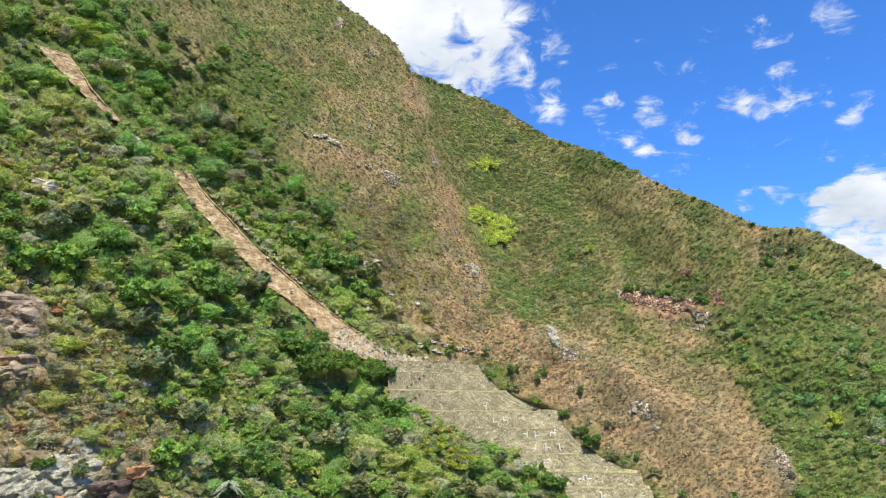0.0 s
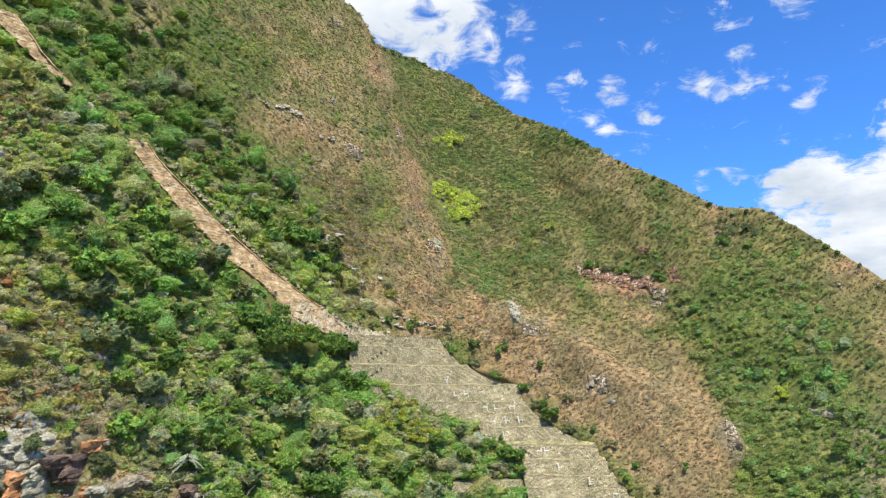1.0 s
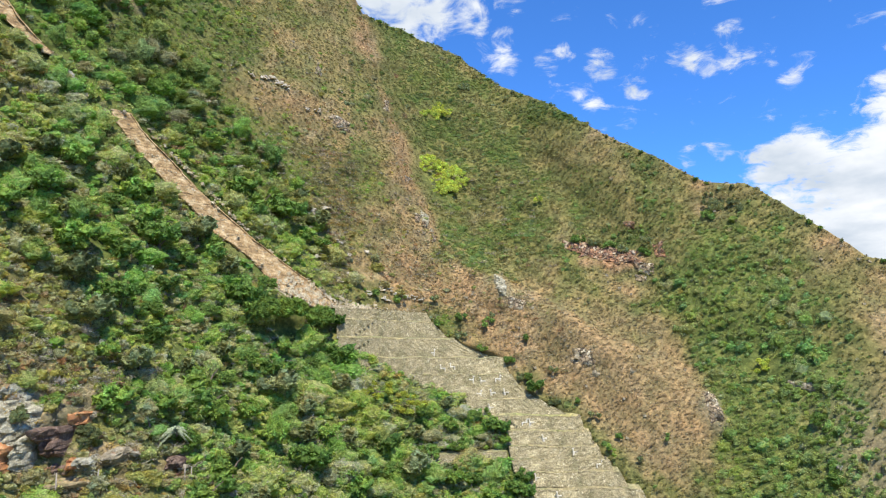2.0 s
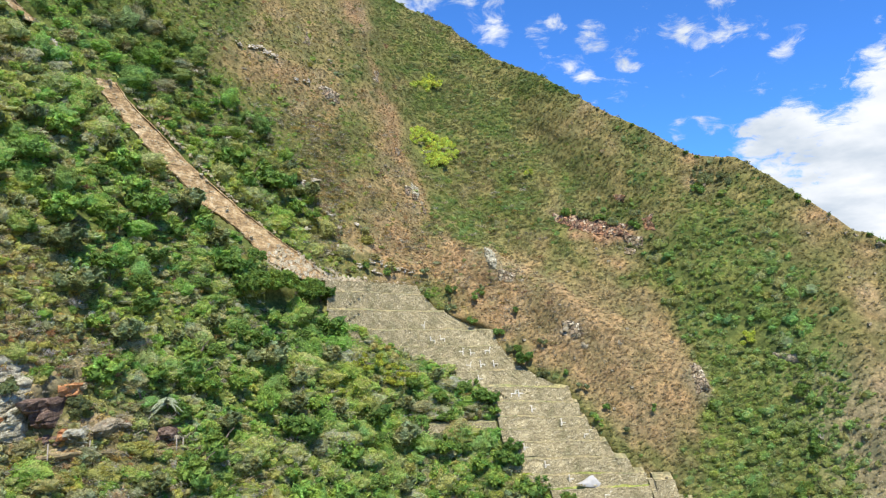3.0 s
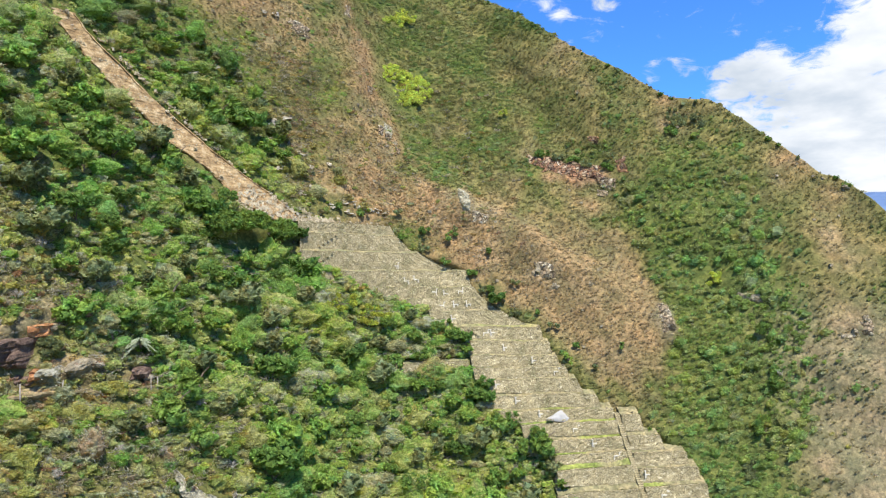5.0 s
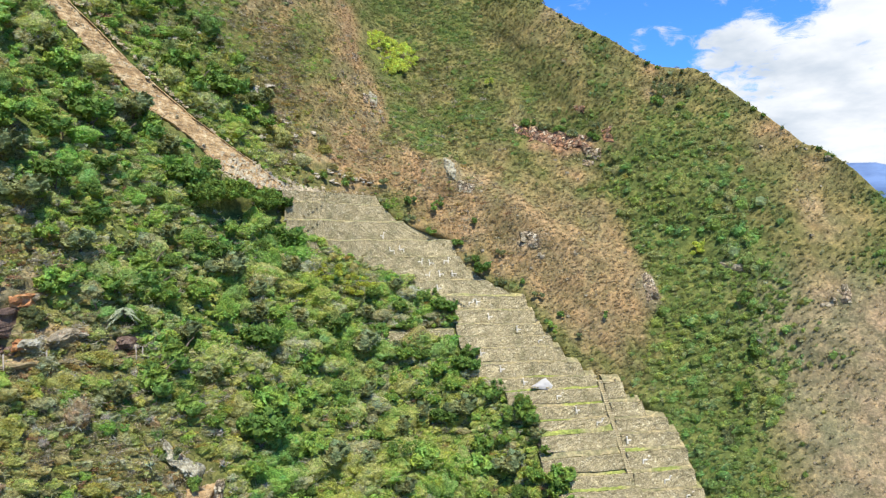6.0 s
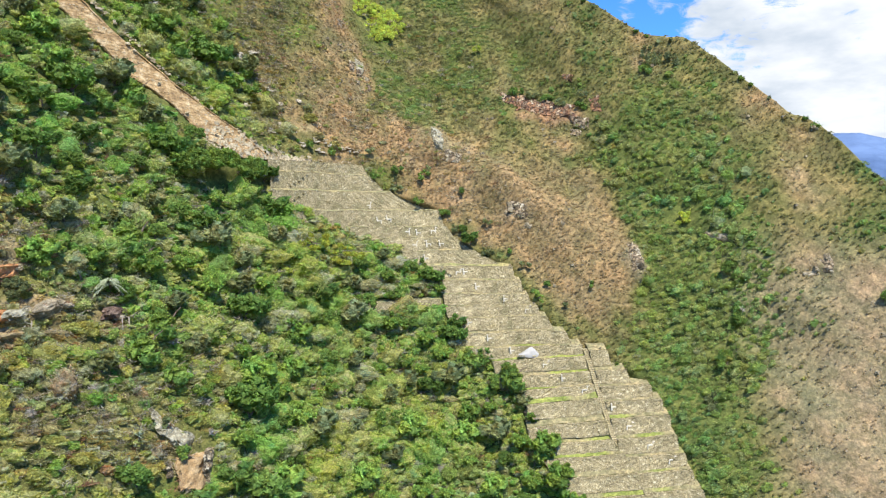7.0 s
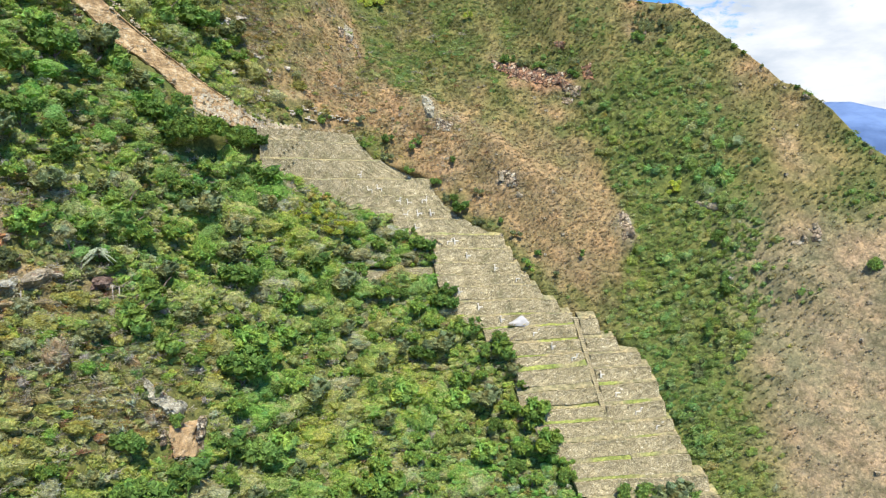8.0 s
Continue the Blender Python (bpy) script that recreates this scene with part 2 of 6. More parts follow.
def dryness(x, z):
    """0 for green thickets, 1 for bare dry grass."""
    x, z = np.asarray(x, float), np.asarray(z, float)
    ragged = 2.2 * fbm(x, z, 6.0, 3, 13)
    foot = np.interp(z, [-50, -28, -22, -9, 0, 10, 41, 60], [53, 47, 40, 33, 22, -6, -42, -60])
    spur = smooth(-1.2, 1.2, spur_edge(z) - x + ragged) * smooth(-1, 5, x - foot + ragged) * smooth(-30, -16, z)
    raw = 0.25 + (0.32 - 0.08 * smooth(18, 40, z)) * spur + 0.8 * patches(x, z, DRY) - 0.40 * patches(x, z, LUSH) + (0.20 + 0.16 * smooth(0, 15, x) + 0.22 * spur) * fbm(x, z, 9.0, 3, 11) + (0.13 + 0.15 * smooth(-20, 0, x)) * fbm(x, z, 3.2, 2, 12)
    return np.clip(raw, 0, 1)


# places that one sprawling bush has to itself: x, z, reach in x, reach in z
CLEARINGS = [(10.3, 63.4, 5.0, 2.8), (7.0, 46.5, 4.6, 3.0), (12.0, 43.2, 5.6, 4.6), (62.7, -0.6, 2.6, 2.0), (-17.0, 8.8, 7.5, 1.8), (33.0, 36.5, 1.3, 0.9),
             (45.5, 21.0, 8.5, 2.6), (22.6, 15.2, 1.8, 3.4), (54.0, -8.0, 1.4, 3.4), (-18.2, -32.8, 3.2, 4.4), (-16.0, 5.4, 6.5, 1.8), (-43.2, -9.6, 3.4, 3.4), (-40.2, -10.0, 2.0, 2.8), (-38.6, -6.8, 2.0, 1.3), (-34.4, -11.8, 2.6, 1.2), (-28.2, -13.0, 1.7, 1.3), (-21.0, -27.6, 2.4, 1.8), (-47.6, -7.4, 2.4, 2.2), (-54.6, 12.0, 2.6, 3.6), (-16.5, 11.5, 4.0, 2.0), (-27.0, 19.0, 2.6, 2.2), (-22.5, 14.2, 3.0, 2.0)]


def cleared(x, z):
    out = np.zeros(np.shape(x), bool)
    for a, b, rx, rz in CLEARINGS:
        out |= ((x - a) / rx) ** 2 + ((z - b) / rz) ** 2 < 1
    return out


# ---------------------------------------------------------------- materials
def material(name):
    m = bpy.data.materials.new(name)
    m.use_nodes = True
    m.node_tree.nodes.clear()
    add, link = nodes_of(m.node_tree)
    out = add("ShaderNodeOutputMaterial")
    shade = add("ShaderNodeBsdfPrincipled")
    link(shade.outputs[0], out.inputs[0])
    return m, add, link, shade, out


def mixed(add, link, fac, a, b, how="MIX"):
    n = add("ShaderNodeMix")
    n.data_type, n.blend_type = "RGBA", how
    for socket, value in ((n.inputs[0], fac), (n.inputs[6], a), (n.inputs[7], b)):
        if isinstance(value, (int, float)):
            socket.default_value = value
        elif isinstance(value, tuple):
            socket.default_value = (*value, 1)
        else:
            link(value, socket)
    return n.outputs[2]


def grain(add, link, scale, detail=4.0, rough=0.6, kind="ShaderNodeTexNoise"):
    co = add("ShaderNodeTexCoord")
    n = add(kind, Scale=scale)
    if kind == "ShaderNodeTexNoise":
        n.inputs["Detail"].default_value, n.inputs["Roughness"].default_value = detail, rough
    link(co.outputs["Object"], n.inputs["Vector"])
    return n


def relief(add, link, shade, height, distance, strength=0.8):
    b = add("ShaderNodeBump", Strength=strength, Distance=distance)
    link(height, b.inputs["Height"])
    link(b.outputs[0], shade.inputs["Normal"])


def ground_material():
    m, add, link, shade, out = material("dry grass and soil")
    cover = add("ShaderNodeAttribute")
    cover.attribute_name = "cover"
    fine = grain(add, link, 2.3, 6, 0.7)
    broad = grain(add, link, 0.22, 4, 0.55)
    tone = ramp(add, [(0.3, (0.64, 0.62, 0.60)), (0.5, (0.97, 0.97, 0.97)), (0.72, (1.34, 1.3, 1.2))])
    link(fine.outputs[0], tone.inputs[0])
    wide = ramp(add, [(0.35, (0.75, 0.82, 0.75)), (0.65, (1.15, 1.05, 0.98))])
    link(broad.outputs[0], wide.inputs[0])
    c = mixed(add, link, 1.0, cover.outputs[0], tone.outputs[0], "MULTIPLY")
    patch = grain(add, link, 0.8, 3, 0.6)
    spots = ramp(add, [(0.36, (0.76, 0.79, 0.74)), (0.5, (1.0, 1.0, 1.0)), (0.64, (1.24, 1.2, 1.13))])
    link(patch.outputs[0], spots.inputs[0])
    c = mixed(add, link, 1.0, c, spots.outputs[0], "MULTIPLY")
    c = mixed(add, link, 1.0, c, wide.outputs[0], "MULTIPLY")
    tuft = grain(add, link, 3.4, kind="ShaderNodeTexVoronoi")
    one = add("ShaderNodeSeparateColor")
    link(tuft.outputs["Color"], one.inputs[0])
    blade = ramp(add, [(0.0, (0.76, 0.77, 0.75)), (0.5, (1.0, 1.0, 1.0)), (1.0, (1.3, 1.27, 1.24))])
    link(one.outputs[0], blade.inputs[0])
    c = mixed(add, link, 1.0, c, blade.outputs[0], "MULTIPLY")
    link(c, shade.inputs["Base Color"])
    shade.inputs["Roughness"].default_value = 0.95
    shade.inputs["Specular IOR Level"].default_value = 0.15
    relief(add, link, shade, fine.outputs[0], 0.2)
    return m


def leaf_material(name, attribute=True, colour=(0.08, 0.13, 0.03), glow=0.50, fine=5.0, depth=0.2, vary=1.0):
    """Leaves: a colour of the plant, varied leaf by leaf, with some light let through. fine: leaf sprays to the metre."""
    m, add, link, shade, out = material(name)
    tint = add("ShaderNodeAttribute")
    tint.attribute_name = "tint"
    c = tint.outputs[0]
    if not attribute:
        who = add("ShaderNodeObjectInfo")
        hue = ramp(add, [(0.0, tuple(c * 0.75 for c in colour)), (0.5, colour), (1.0, (colour[0] * 1.25, colour[1] * 1.18, colour[2] * 1.3))])
        link(who.outputs["Random"], hue.inputs[0])
        c = mixed(add, link, 1.0, hue.outputs[0], c, "MULTIPLY")
    co = add("ShaderNodeTexCoord")
    warp = add("ShaderNodeTexNoise", Scale=fine * 0.7, Detail=2.0)
    link(co.outputs["Object"], warp.inputs["Vector"])
    shift = add("ShaderNodeVectorMath", operation="MULTIPLY_ADD")
    shift.inputs[1].default_value = (1.2 / fine,) * 3
    link(warp.outputs["Color"], shift.inputs[0]); link(co.outputs["Object"], shift.inputs[2])
    spray = add("ShaderNodeTexVoronoi", Scale=fine)
    link(shift.outputs[0], spray.inputs["Vector"])
    one = add("ShaderNodeSeparateColor")
    link(spray.outputs["Color"], one.inputs[0])
    tone = ramp(add, [(at, tuple(1 + (v - 1) * vary for v in col)) for at, col in ((0.0, (0.52, 0.55, 0.54)), (0.4, (0.92, 0.93, 0.92)), (0.8, (1.22, 1.2, 1.22)), (1.0, (1.45, 1.4, 1.55)))])
    link(one.outputs[0], tone.inputs[0])
    c = mixed(add, link, 1.0, c, tone.outputs[0], "MULTIPLY")
    tiny = add("ShaderNodeTexNoise", Scale=fine * 1.6, Detail=3.0, Roughness=0.7)
    link(co.outputs["Object"], tiny.inputs["Vector"])
    rise = add("ShaderNodeMath", operation="MULTIPLY_ADD")
    rise.inputs[1].default_value = -0.8
    link(spray.outputs["Distance"], rise.inputs[0]); link(tiny.outputs[0], rise.inputs[2])
    bump = add("ShaderNodeBump", Strength=1.0, Distance=depth)
    link(rise.outputs[0], bump.inputs["Height"])
    link(bump.outputs[0], shade.inputs["Normal"])
    link(c, shade.inputs["Base Color"])
    shade.inputs["Roughness"].default_value = 0.7
    shade.inputs["Specular IOR Level"].default_value = 0.15
    thin = add("ShaderNodeBsdfTranslucent")
    link(c, thin.inputs[0])
    both = add("ShaderNodeMixShader")
    both.inputs[0].default_value = glow
    link(shade.outputs[0], both.inputs[1]); link(thin.outputs[0], both.inputs[2])
    link(both.outputs[0], out.inputs[0])
    return m


def wall_material(name, dark, mid, pale, size=0.42):
    """Rough field stones, close set, with earth and lichen between them."""
    m, add, link, shade, out = material(name)
    co = add("ShaderNodeTexCoord")
    warp = add("ShaderNodeTexNoise", Scale=1.6, Detail=3.0)
    link(co.outputs["Object"], warp.inputs["Vector"])
    shift = add("ShaderNodeVectorMath", operation="MULTIPLY_ADD")
    shift.inputs[1].default_value = (0.35, 0.35, 0.35)
    link(warp.outputs["Color"], shift.inputs[0]); link(co.outputs["Object"], shift.inputs[2])
    squash = add("ShaderNodeVectorMath", operation="MULTIPLY")
    squash.inputs[1].default_value = (1, 1, 1.5)
    link(shift.outputs[0], squash.inputs[0])
    cell = add("ShaderNodeTexVoronoi", Scale=1 / size)
    link(squash.outputs[0], cell.inputs["Vector"])
    edge = add("ShaderNodeTexVoronoi", Scale=1 / size)
    edge.feature = "DISTANCE_TO_EDGE"
    link(squash.outputs[0], edge.inputs["Vector"])
    one = add("ShaderNodeSeparateColor")
    link(cell.outputs["Color"], one.inputs[0])
    stone = ramp(add, [(0.0, dark), (0.5, mid), (0.9, tuple(0.8 * a + 0.2 * b for a, b in zip(mid, pale))), (0.96, pale)])
    link(one.outputs[0], stone.inputs[0])
    gap = add("ShaderNodeMapRange")
    gap.inputs[1].default_value, gap.inputs[2].default_value = 0.02, 0.12
    link(edge.outputs[0], gap.inputs[0])
    earth = tuple(a * 0.5 for a in dark)
    c = mixed(add, link, gap.outputs[0], earth, stone.outputs[0])
    stain = grain(add, link, 0.35, 5, 0.65)
    st = ramp(add, [(0.33, (0.66, 0.68, 0.57)), (0.50, (1.0, 0.98, 0.94)), (0.66, (1.42, 1.38, 1.34))])
    link(stain.outputs[0], st.inputs[0])
    c = mixed(add, link, 1.0, c, st.outputs[0], "MULTIPLY")
    link(c, shade.inputs["Base Color"])
    shade.inputs["Roughness"].default_value = 0.9
    relief(add, link, shade, gap.outputs[0], 0.08, 0.6)
    return m


def rock_material(name, dark, mid, pale, scale=0.8):
    m, add, link, shade, out = material(name)
    a = grain(add, link, scale, 8, 0.7)
    r = ramp(add, [(0.32, dark), (0.5, mid), (0.68, pale)])
    link(a.outputs[0], r.inputs[0])
    fine = grain(add, link, scale * 7, 5, 0.7)
    f = ramp(add, [(0.35, (0.6, 0.6, 0.6)), (0.65, (1.25, 1.22, 1.15))])
    link(fine.outputs[0], f.inputs[0])
    link(mixed(add, link, 1.0, r.outputs[0], f.outputs[0], "MULTIPLY"), shade.inputs["Base Color"])
    shade.inputs["Roughness"].default_value = 0.9
    relief(add, link, shade, fine.outputs[0], 0.15)
    return m


def broken_material(name, hues, size=0.5, tall=1.6, crack_tone=0.45):
    """Fractured rock: upright pieces of mixed colour with dark cracks between them."""
    m, add, link, shade, out = material(name)
    co = add("ShaderNodeTexCoord")
    warp = add("ShaderNodeTexNoise", Scale=1.1, Detail=5.0, Roughness=0.65)
    link(co.outputs["Object"], warp.inputs["Vector"])
    shift = add("ShaderNodeVectorMath", operation="MULTIPLY_ADD")
    shift.inputs[1].default_value = (2.0, 2.0, 2.0)
    link(warp.outputs["Color"], shift.inputs[0]); link(co.outputs["Object"], shift.inputs[2])
    squash = add("ShaderNodeVectorMath", operation="MULTIPLY")
    squash.inputs[1].default_value = (1, 1, 1 / tall)
    link(shift.outputs[0], squash.inputs[0])
    cell = add("ShaderNodeTexVoronoi", Scale=1 / size)
    edge = add("ShaderNodeTexVoronoi", Scale=1 / size)
    edge.feature = "DISTANCE_TO_EDGE"
    link(squash.outputs[0], cell.inputs["Vector"]); link(squash.outputs[0], edge.inputs["Vector"])
    one = add("ShaderNodeSeparateColor")
    link(cell.outputs["Color"], one.inputs[0])
    tint = ramp(add, [(k / (len(hues) - 1), h) for k, h in enumerate(hues)])
    link(one.outputs[0], tint.inputs[0])
    crack = add("ShaderNodeMapRange")
    crack.inputs[1].default_value, crack.inputs[2].default_value = 0.0, 0.10
    link(edge.outputs[0], crack.inputs[0])
    c = mixed(add, link, crack.outputs[0], tuple(crack_tone * v for v in hues[0]), tint.outputs[0])
    stain = grain(add, link, 0.9, 6, 0.7)
    st = ramp(add, [(0.34, (0.55, 0.55, 0.55)), (0.5, (1, 1, 1)), (0.66, (1.4, 1.35, 1.3))])
    link(stain.outputs[0], st.inputs[0])
    link(mixed(add, link, 1.0, c, st.outputs[0], "MULTIPLY"), shade.inputs["Base Color"])
    shade.inputs["Roughness"].default_value = 0.92
    rise = add("ShaderNodeMath", operation="MULTIPLY_ADD")
    rise.inputs[1].default_value = 0.7
    link(one.outputs[1], rise.inputs[0]); link(crack.outputs[0], rise.inputs[2])
    relief(add, link, shade, rise.outputs[0], 0.3, 1.0)
    return m


def plain_material(name, colour, rough=0.8, vary=0.25, scale=3.0):
    m, add, link, shade, out = material(name)
    a = grain(add, link, scale, 5, 0.6)
    r = ramp(add, [(0.3, tuple(c * (1 - vary) for c in colour)), (0.7, tuple(min(1, c * (1 + vary)) for c in colour))])
    link(a.outputs[0], r.inputs[0])
    link(r.outputs[0], shade.inputs["Base Color"])
    shade.inputs["Roughness"].default_value = rough
    relief(add, link, shade, a.outputs[0], 0.05, 0.5)
    return m


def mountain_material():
    """Far mountains, a backdrop; the blue haze of distance is put into their colour."""
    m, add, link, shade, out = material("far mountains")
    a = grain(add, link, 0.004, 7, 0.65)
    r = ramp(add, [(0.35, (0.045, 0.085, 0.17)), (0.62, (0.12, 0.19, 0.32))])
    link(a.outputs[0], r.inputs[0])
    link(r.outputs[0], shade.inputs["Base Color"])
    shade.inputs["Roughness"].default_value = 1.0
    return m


GROUND = ground_material()
LEAVES = leaf_material("shrub leaves", glow=0.54, fine=6.0)
FAR_LEAVES = leaf_material("far slope leaves", glow=0.58, fine=4.4, depth=0.06, vary=0.42)
GRASS = leaf_material("grass blades", glow=0.45, fine=4.0, depth=0.1, vary=0.6)
STONE = wall_material("grey field stone", (0.27, 0.225, 0.12), (0.375, 0.322, 0.18), (0.54, 0.485, 0.315), 0.27)
GRAVEL = rock_material("gravelly tan earth", (0.15, 0.09, 0.04), (0.355, 0.238, 0.108), (0.60, 0.48, 0.29), 0.75)
LEDGE = ground_material()
WHITE = plain_material("white quartz stone", (0.62, 0.57, 0.45), 0.8, 0.2)
ROCK = rock_material("grey rock", (0.13, 0.105, 0.065), (0.28, 0.235, 0.15), (0.50, 0.44, 0.32), 1.3)
LICHEN_ROCK = rock_material("rock with pale lichen", (0.13, 0.12, 0.08), (0.29, 0.275, 0.20), (0.55, 0.55, 0.44), 1.4)
RED_ROCK = rock_material("red rock", (0.075, 0.04, 0.022), (0.25, 0.125, 0.06), (0.44, 0.32, 0.20), 1.6)
CLIFF_ROCK = broken_material("fractured red rock", [(0.12, 0.06, 0.035), (0.27, 0.14, 0.075), (0.37, 0.19, 0.09), (0.23, 0.155, 0.095), (0.42, 0.29, 0.17), (0.50, 0.42, 0.30)], 0.75, 1.5, 0.6)
SHALE = broken_material("fractured grey rock", [(0.15, 0.11, 0.06), (0.27, 0.21, 0.125), (0.36, 0.29, 0.18), (0.28, 0.20, 0.12), (0.46, 0.39, 0.26), (0.56, 0.49, 0.34)], 0.6, 1.5, 0.6)
MAROON_ROCK = rock_material("dark maroon rock", (0.05, 0.03, 0.022), (0.135, 0.085, 0.06), (0.29, 0.21, 0.15), 1.8)
PALE_CLIFF = rock_material("grey cliff with pale lichen", (0.13, 0.11, 0.07), (0.33, 0.305, 0.21), (0.62, 0.61, 0.47), 2.0)
BROWN_CLIFF = rock_material("brown weathered rock", (0.14, 0.095, 0.06), (0.30, 0.22, 0.14), (0.47, 0.39, 0.28), 0.7)
ORANGE_ROCK = rock_material("ochre rock", (0.26, 0.16, 0.07), (0.41, 0.275, 0.13), (0.50, 0.38, 0.22))
RED_EARTH = rock_material("orange-red rock", (0.30, 0.125, 0.05), (0.47, 0.22, 0.085), (0.52, 0.33, 0.17), 1.1)
CREAM = rock_material("cream rock", (0.28, 0.22, 0.135), (0.50, 0.42, 0.275), (0.75, 0.67, 0.49))
RUIN_STONE = plain_material("sun-bleached stone", (0.50, 0.43, 0.315), 0.9, 0.35, 2.0)
WOOD = plain_material("weathered wood", (0.33, 0.29, 0.24), 0.85, 0.3, 9.0)
BARK = plain_material("bark", (0.16, 0.12, 0.085), 0.9, 0.3, 6.0)
TARP = plain_material("white sheet", (0.37, 0.355, 0.32), 0.6, 0.14, 1.2)
FAR = mountain_material()


# ---------------------------------------------------------------- mesh helpers
def mesh_of(name, verts, faces, mats, smoothed=False, attributes=None):
    """A mesh from arrays: verts (n, 3), faces (m, 3 or 4)."""
    verts, faces = np.ascontiguousarray(verts, np.float32), np.ascontiguousarray(faces, np.int32)
    me, (m, k) = bpy.data.meshes.new(name), faces.shape
    me.vertices.add(len(verts)); me.vertices.foreach_set("co", verts.ravel())
    me.loops.add(m * k); me.loops.foreach_set("vertex_index", faces.ravel())
    me.polygons.add(m); me.polygons.foreach_set("loop_start", np.arange(0, m * k, k, dtype=np.int32))
    me.polygons.foreach_set("use_smooth", np.broadcast_to(np.asarray(smoothed, bool), (m,)).copy())
    for key, values in (attributes or {}).items():
        at = me.attributes.new(key, "FLOAT_COLOR", "POINT")
        rgba = np.ones((len(verts), 4), np.float32)
        rgba[:, :3] = values
        at.data.foreach_set("color", rgba.ravel())
    me.update(calc_edges=True)
    for mat in (mats if isinstance(mats, (list, tuple)) else [mats]):
        me.materials.append(mat)
    return me


def part(name, me, parent, label=""):
    ob = new(name, me)
    ob.parent = parent
    return tagged(ob, label) if label else ob


def from_bm(name, bm, mat, smoothed=False):
    me = bpy.data.meshes.new(name)
    for f in bm.faces:
        f.smooth = smoothed
    bm.to_mesh(me)
    bm.free()
    me.materials.append(mat)
    return me


def grid_faces(rows, cols):
    i = np.arange(rows * cols).reshape(rows, cols)
    return np.stack([i[:-1, :-1], i[:-1, 1:], i[1:, 1:], i[1:, :-1]], -1).reshape(-1, 4)


# ---------------------------------------------------------------- ground
ROCKY = [(-56, 13, 4, 5, 1.0), (-54, 6, 5, 4, 0.9), (-47, -6, 7, 4, 1.0), (-39, -5, 3, 2, 0.7), (-36, -11.5, 4, 1.6, 0.9), (-28.5, -13.2, 2.5, 1.5, 0.8), (22.5, 15, 2, 4, 0.9), (36, 0, 4, 3, 0.7), (54, -8, 2, 4, 0.9),
         (46, 20.5, 8, 2.6, 0.8), (77, -8, 3, 2, 0.7), (7, 30, 2, 3, 0.6), (-13, 22, 6, 6, 0.45), (-28, 58, 8, 2.5, 0.5), (-48, 65, 4, 3, 0.6), (80, -32, 9, 12, 0.35), (44, -3, 5, 4, 0.4)]


def rockiness(x, z):
    return smooth(0.25, 0.75, patches(x, z, ROCKY) + 0.35 * fbm(x, z, 3.0, 3, 51))


def cover_colour(x, z):
    """Base colour of the ground: from green undergrowth to dry grass, russet in places, and bare rock."""
    d = dryness(x, z)[..., None]
    green, olive, tan = np.array([0.095, 0.125, 0.033]), np.array([0.175, 0.160, 0.068]), np.array([0.284, 0.204, 0.116])
    c = np.where(d < 0.5, green + (olive - green) * d * 2, olive + (tan - olive) * (d - 0.5) * 2)
    russet = np.clip(0.5 + 1.6 * fbm(x, z, 12.0, 3, 21), 0, 1)[..., None] * smooth(0.45, 0.9, d)
    c = c * (1 - 0.35 * russet) + np.array([0.28, 0.175, 0.095]) * 0.35 * russet
    bare = smooth(0.1, 0.5, fbm(x, z, 3.0, 3, 31))[..., None] * smooth(0.4, 0.8, d)
    c = c * (1 - 0.45 * bare) + np.array([0.34, 0.27, 0.18]) * 0.45 * bare
    brown = (0.5 * smooth(20, 30, x) * smooth(58, 50, x) * smooth(18, 8, z) * smooth(0.4, 0.6, d[..., 0]))[..., None]
    c = c * (1 - brown) + np.array([0.222, 0.172, 0.094]) * brown
    # bare reddish soil along the edge of the spur
    edge = (np.exp(-((x - spur_edge(z) + 1.5 + 1.5 * fbm(x, z, 5.0, 2, 81)) / 1.8) ** 2) * smooth(16, 30, z) * smooth(-0.35, 0.25, fbm(x, z, 4.0, 3, 82)))[..., None]
    c = c * (1 - 0.7 * edge) + np.array([0.31, 0.20, 0.115]) * 0.7 * edge
    mossy = (smooth(45, 55, x) * smooth(0.35, 0.1, d[..., 0]))[..., None]
    c = c * (1 - mossy) + np.array([0.125, 0.148, 0.046]) * mossy
    grey = (0.6 * smooth(62, 72, x) * smooth(2, -12, z))[..., None]
    c = c * (1 - grey) + np.array([0.27, 0.23, 0.165]) * grey
    rk = rockiness(x, z)[..., None]
    red = np.exp(-(((x - 45) / 9) ** 2 + ((z - 21) / 4) ** 2))[..., None]
    stone = np.array([0.27, 0.215, 0.145]) * (1 - red) + np.array([0.34, 0.19, 0.125]) * red
    return (c * (1 - 0.75 * rk) + stone * 0.75 * rk) * np.array([0.96, 0.96, 0.90])


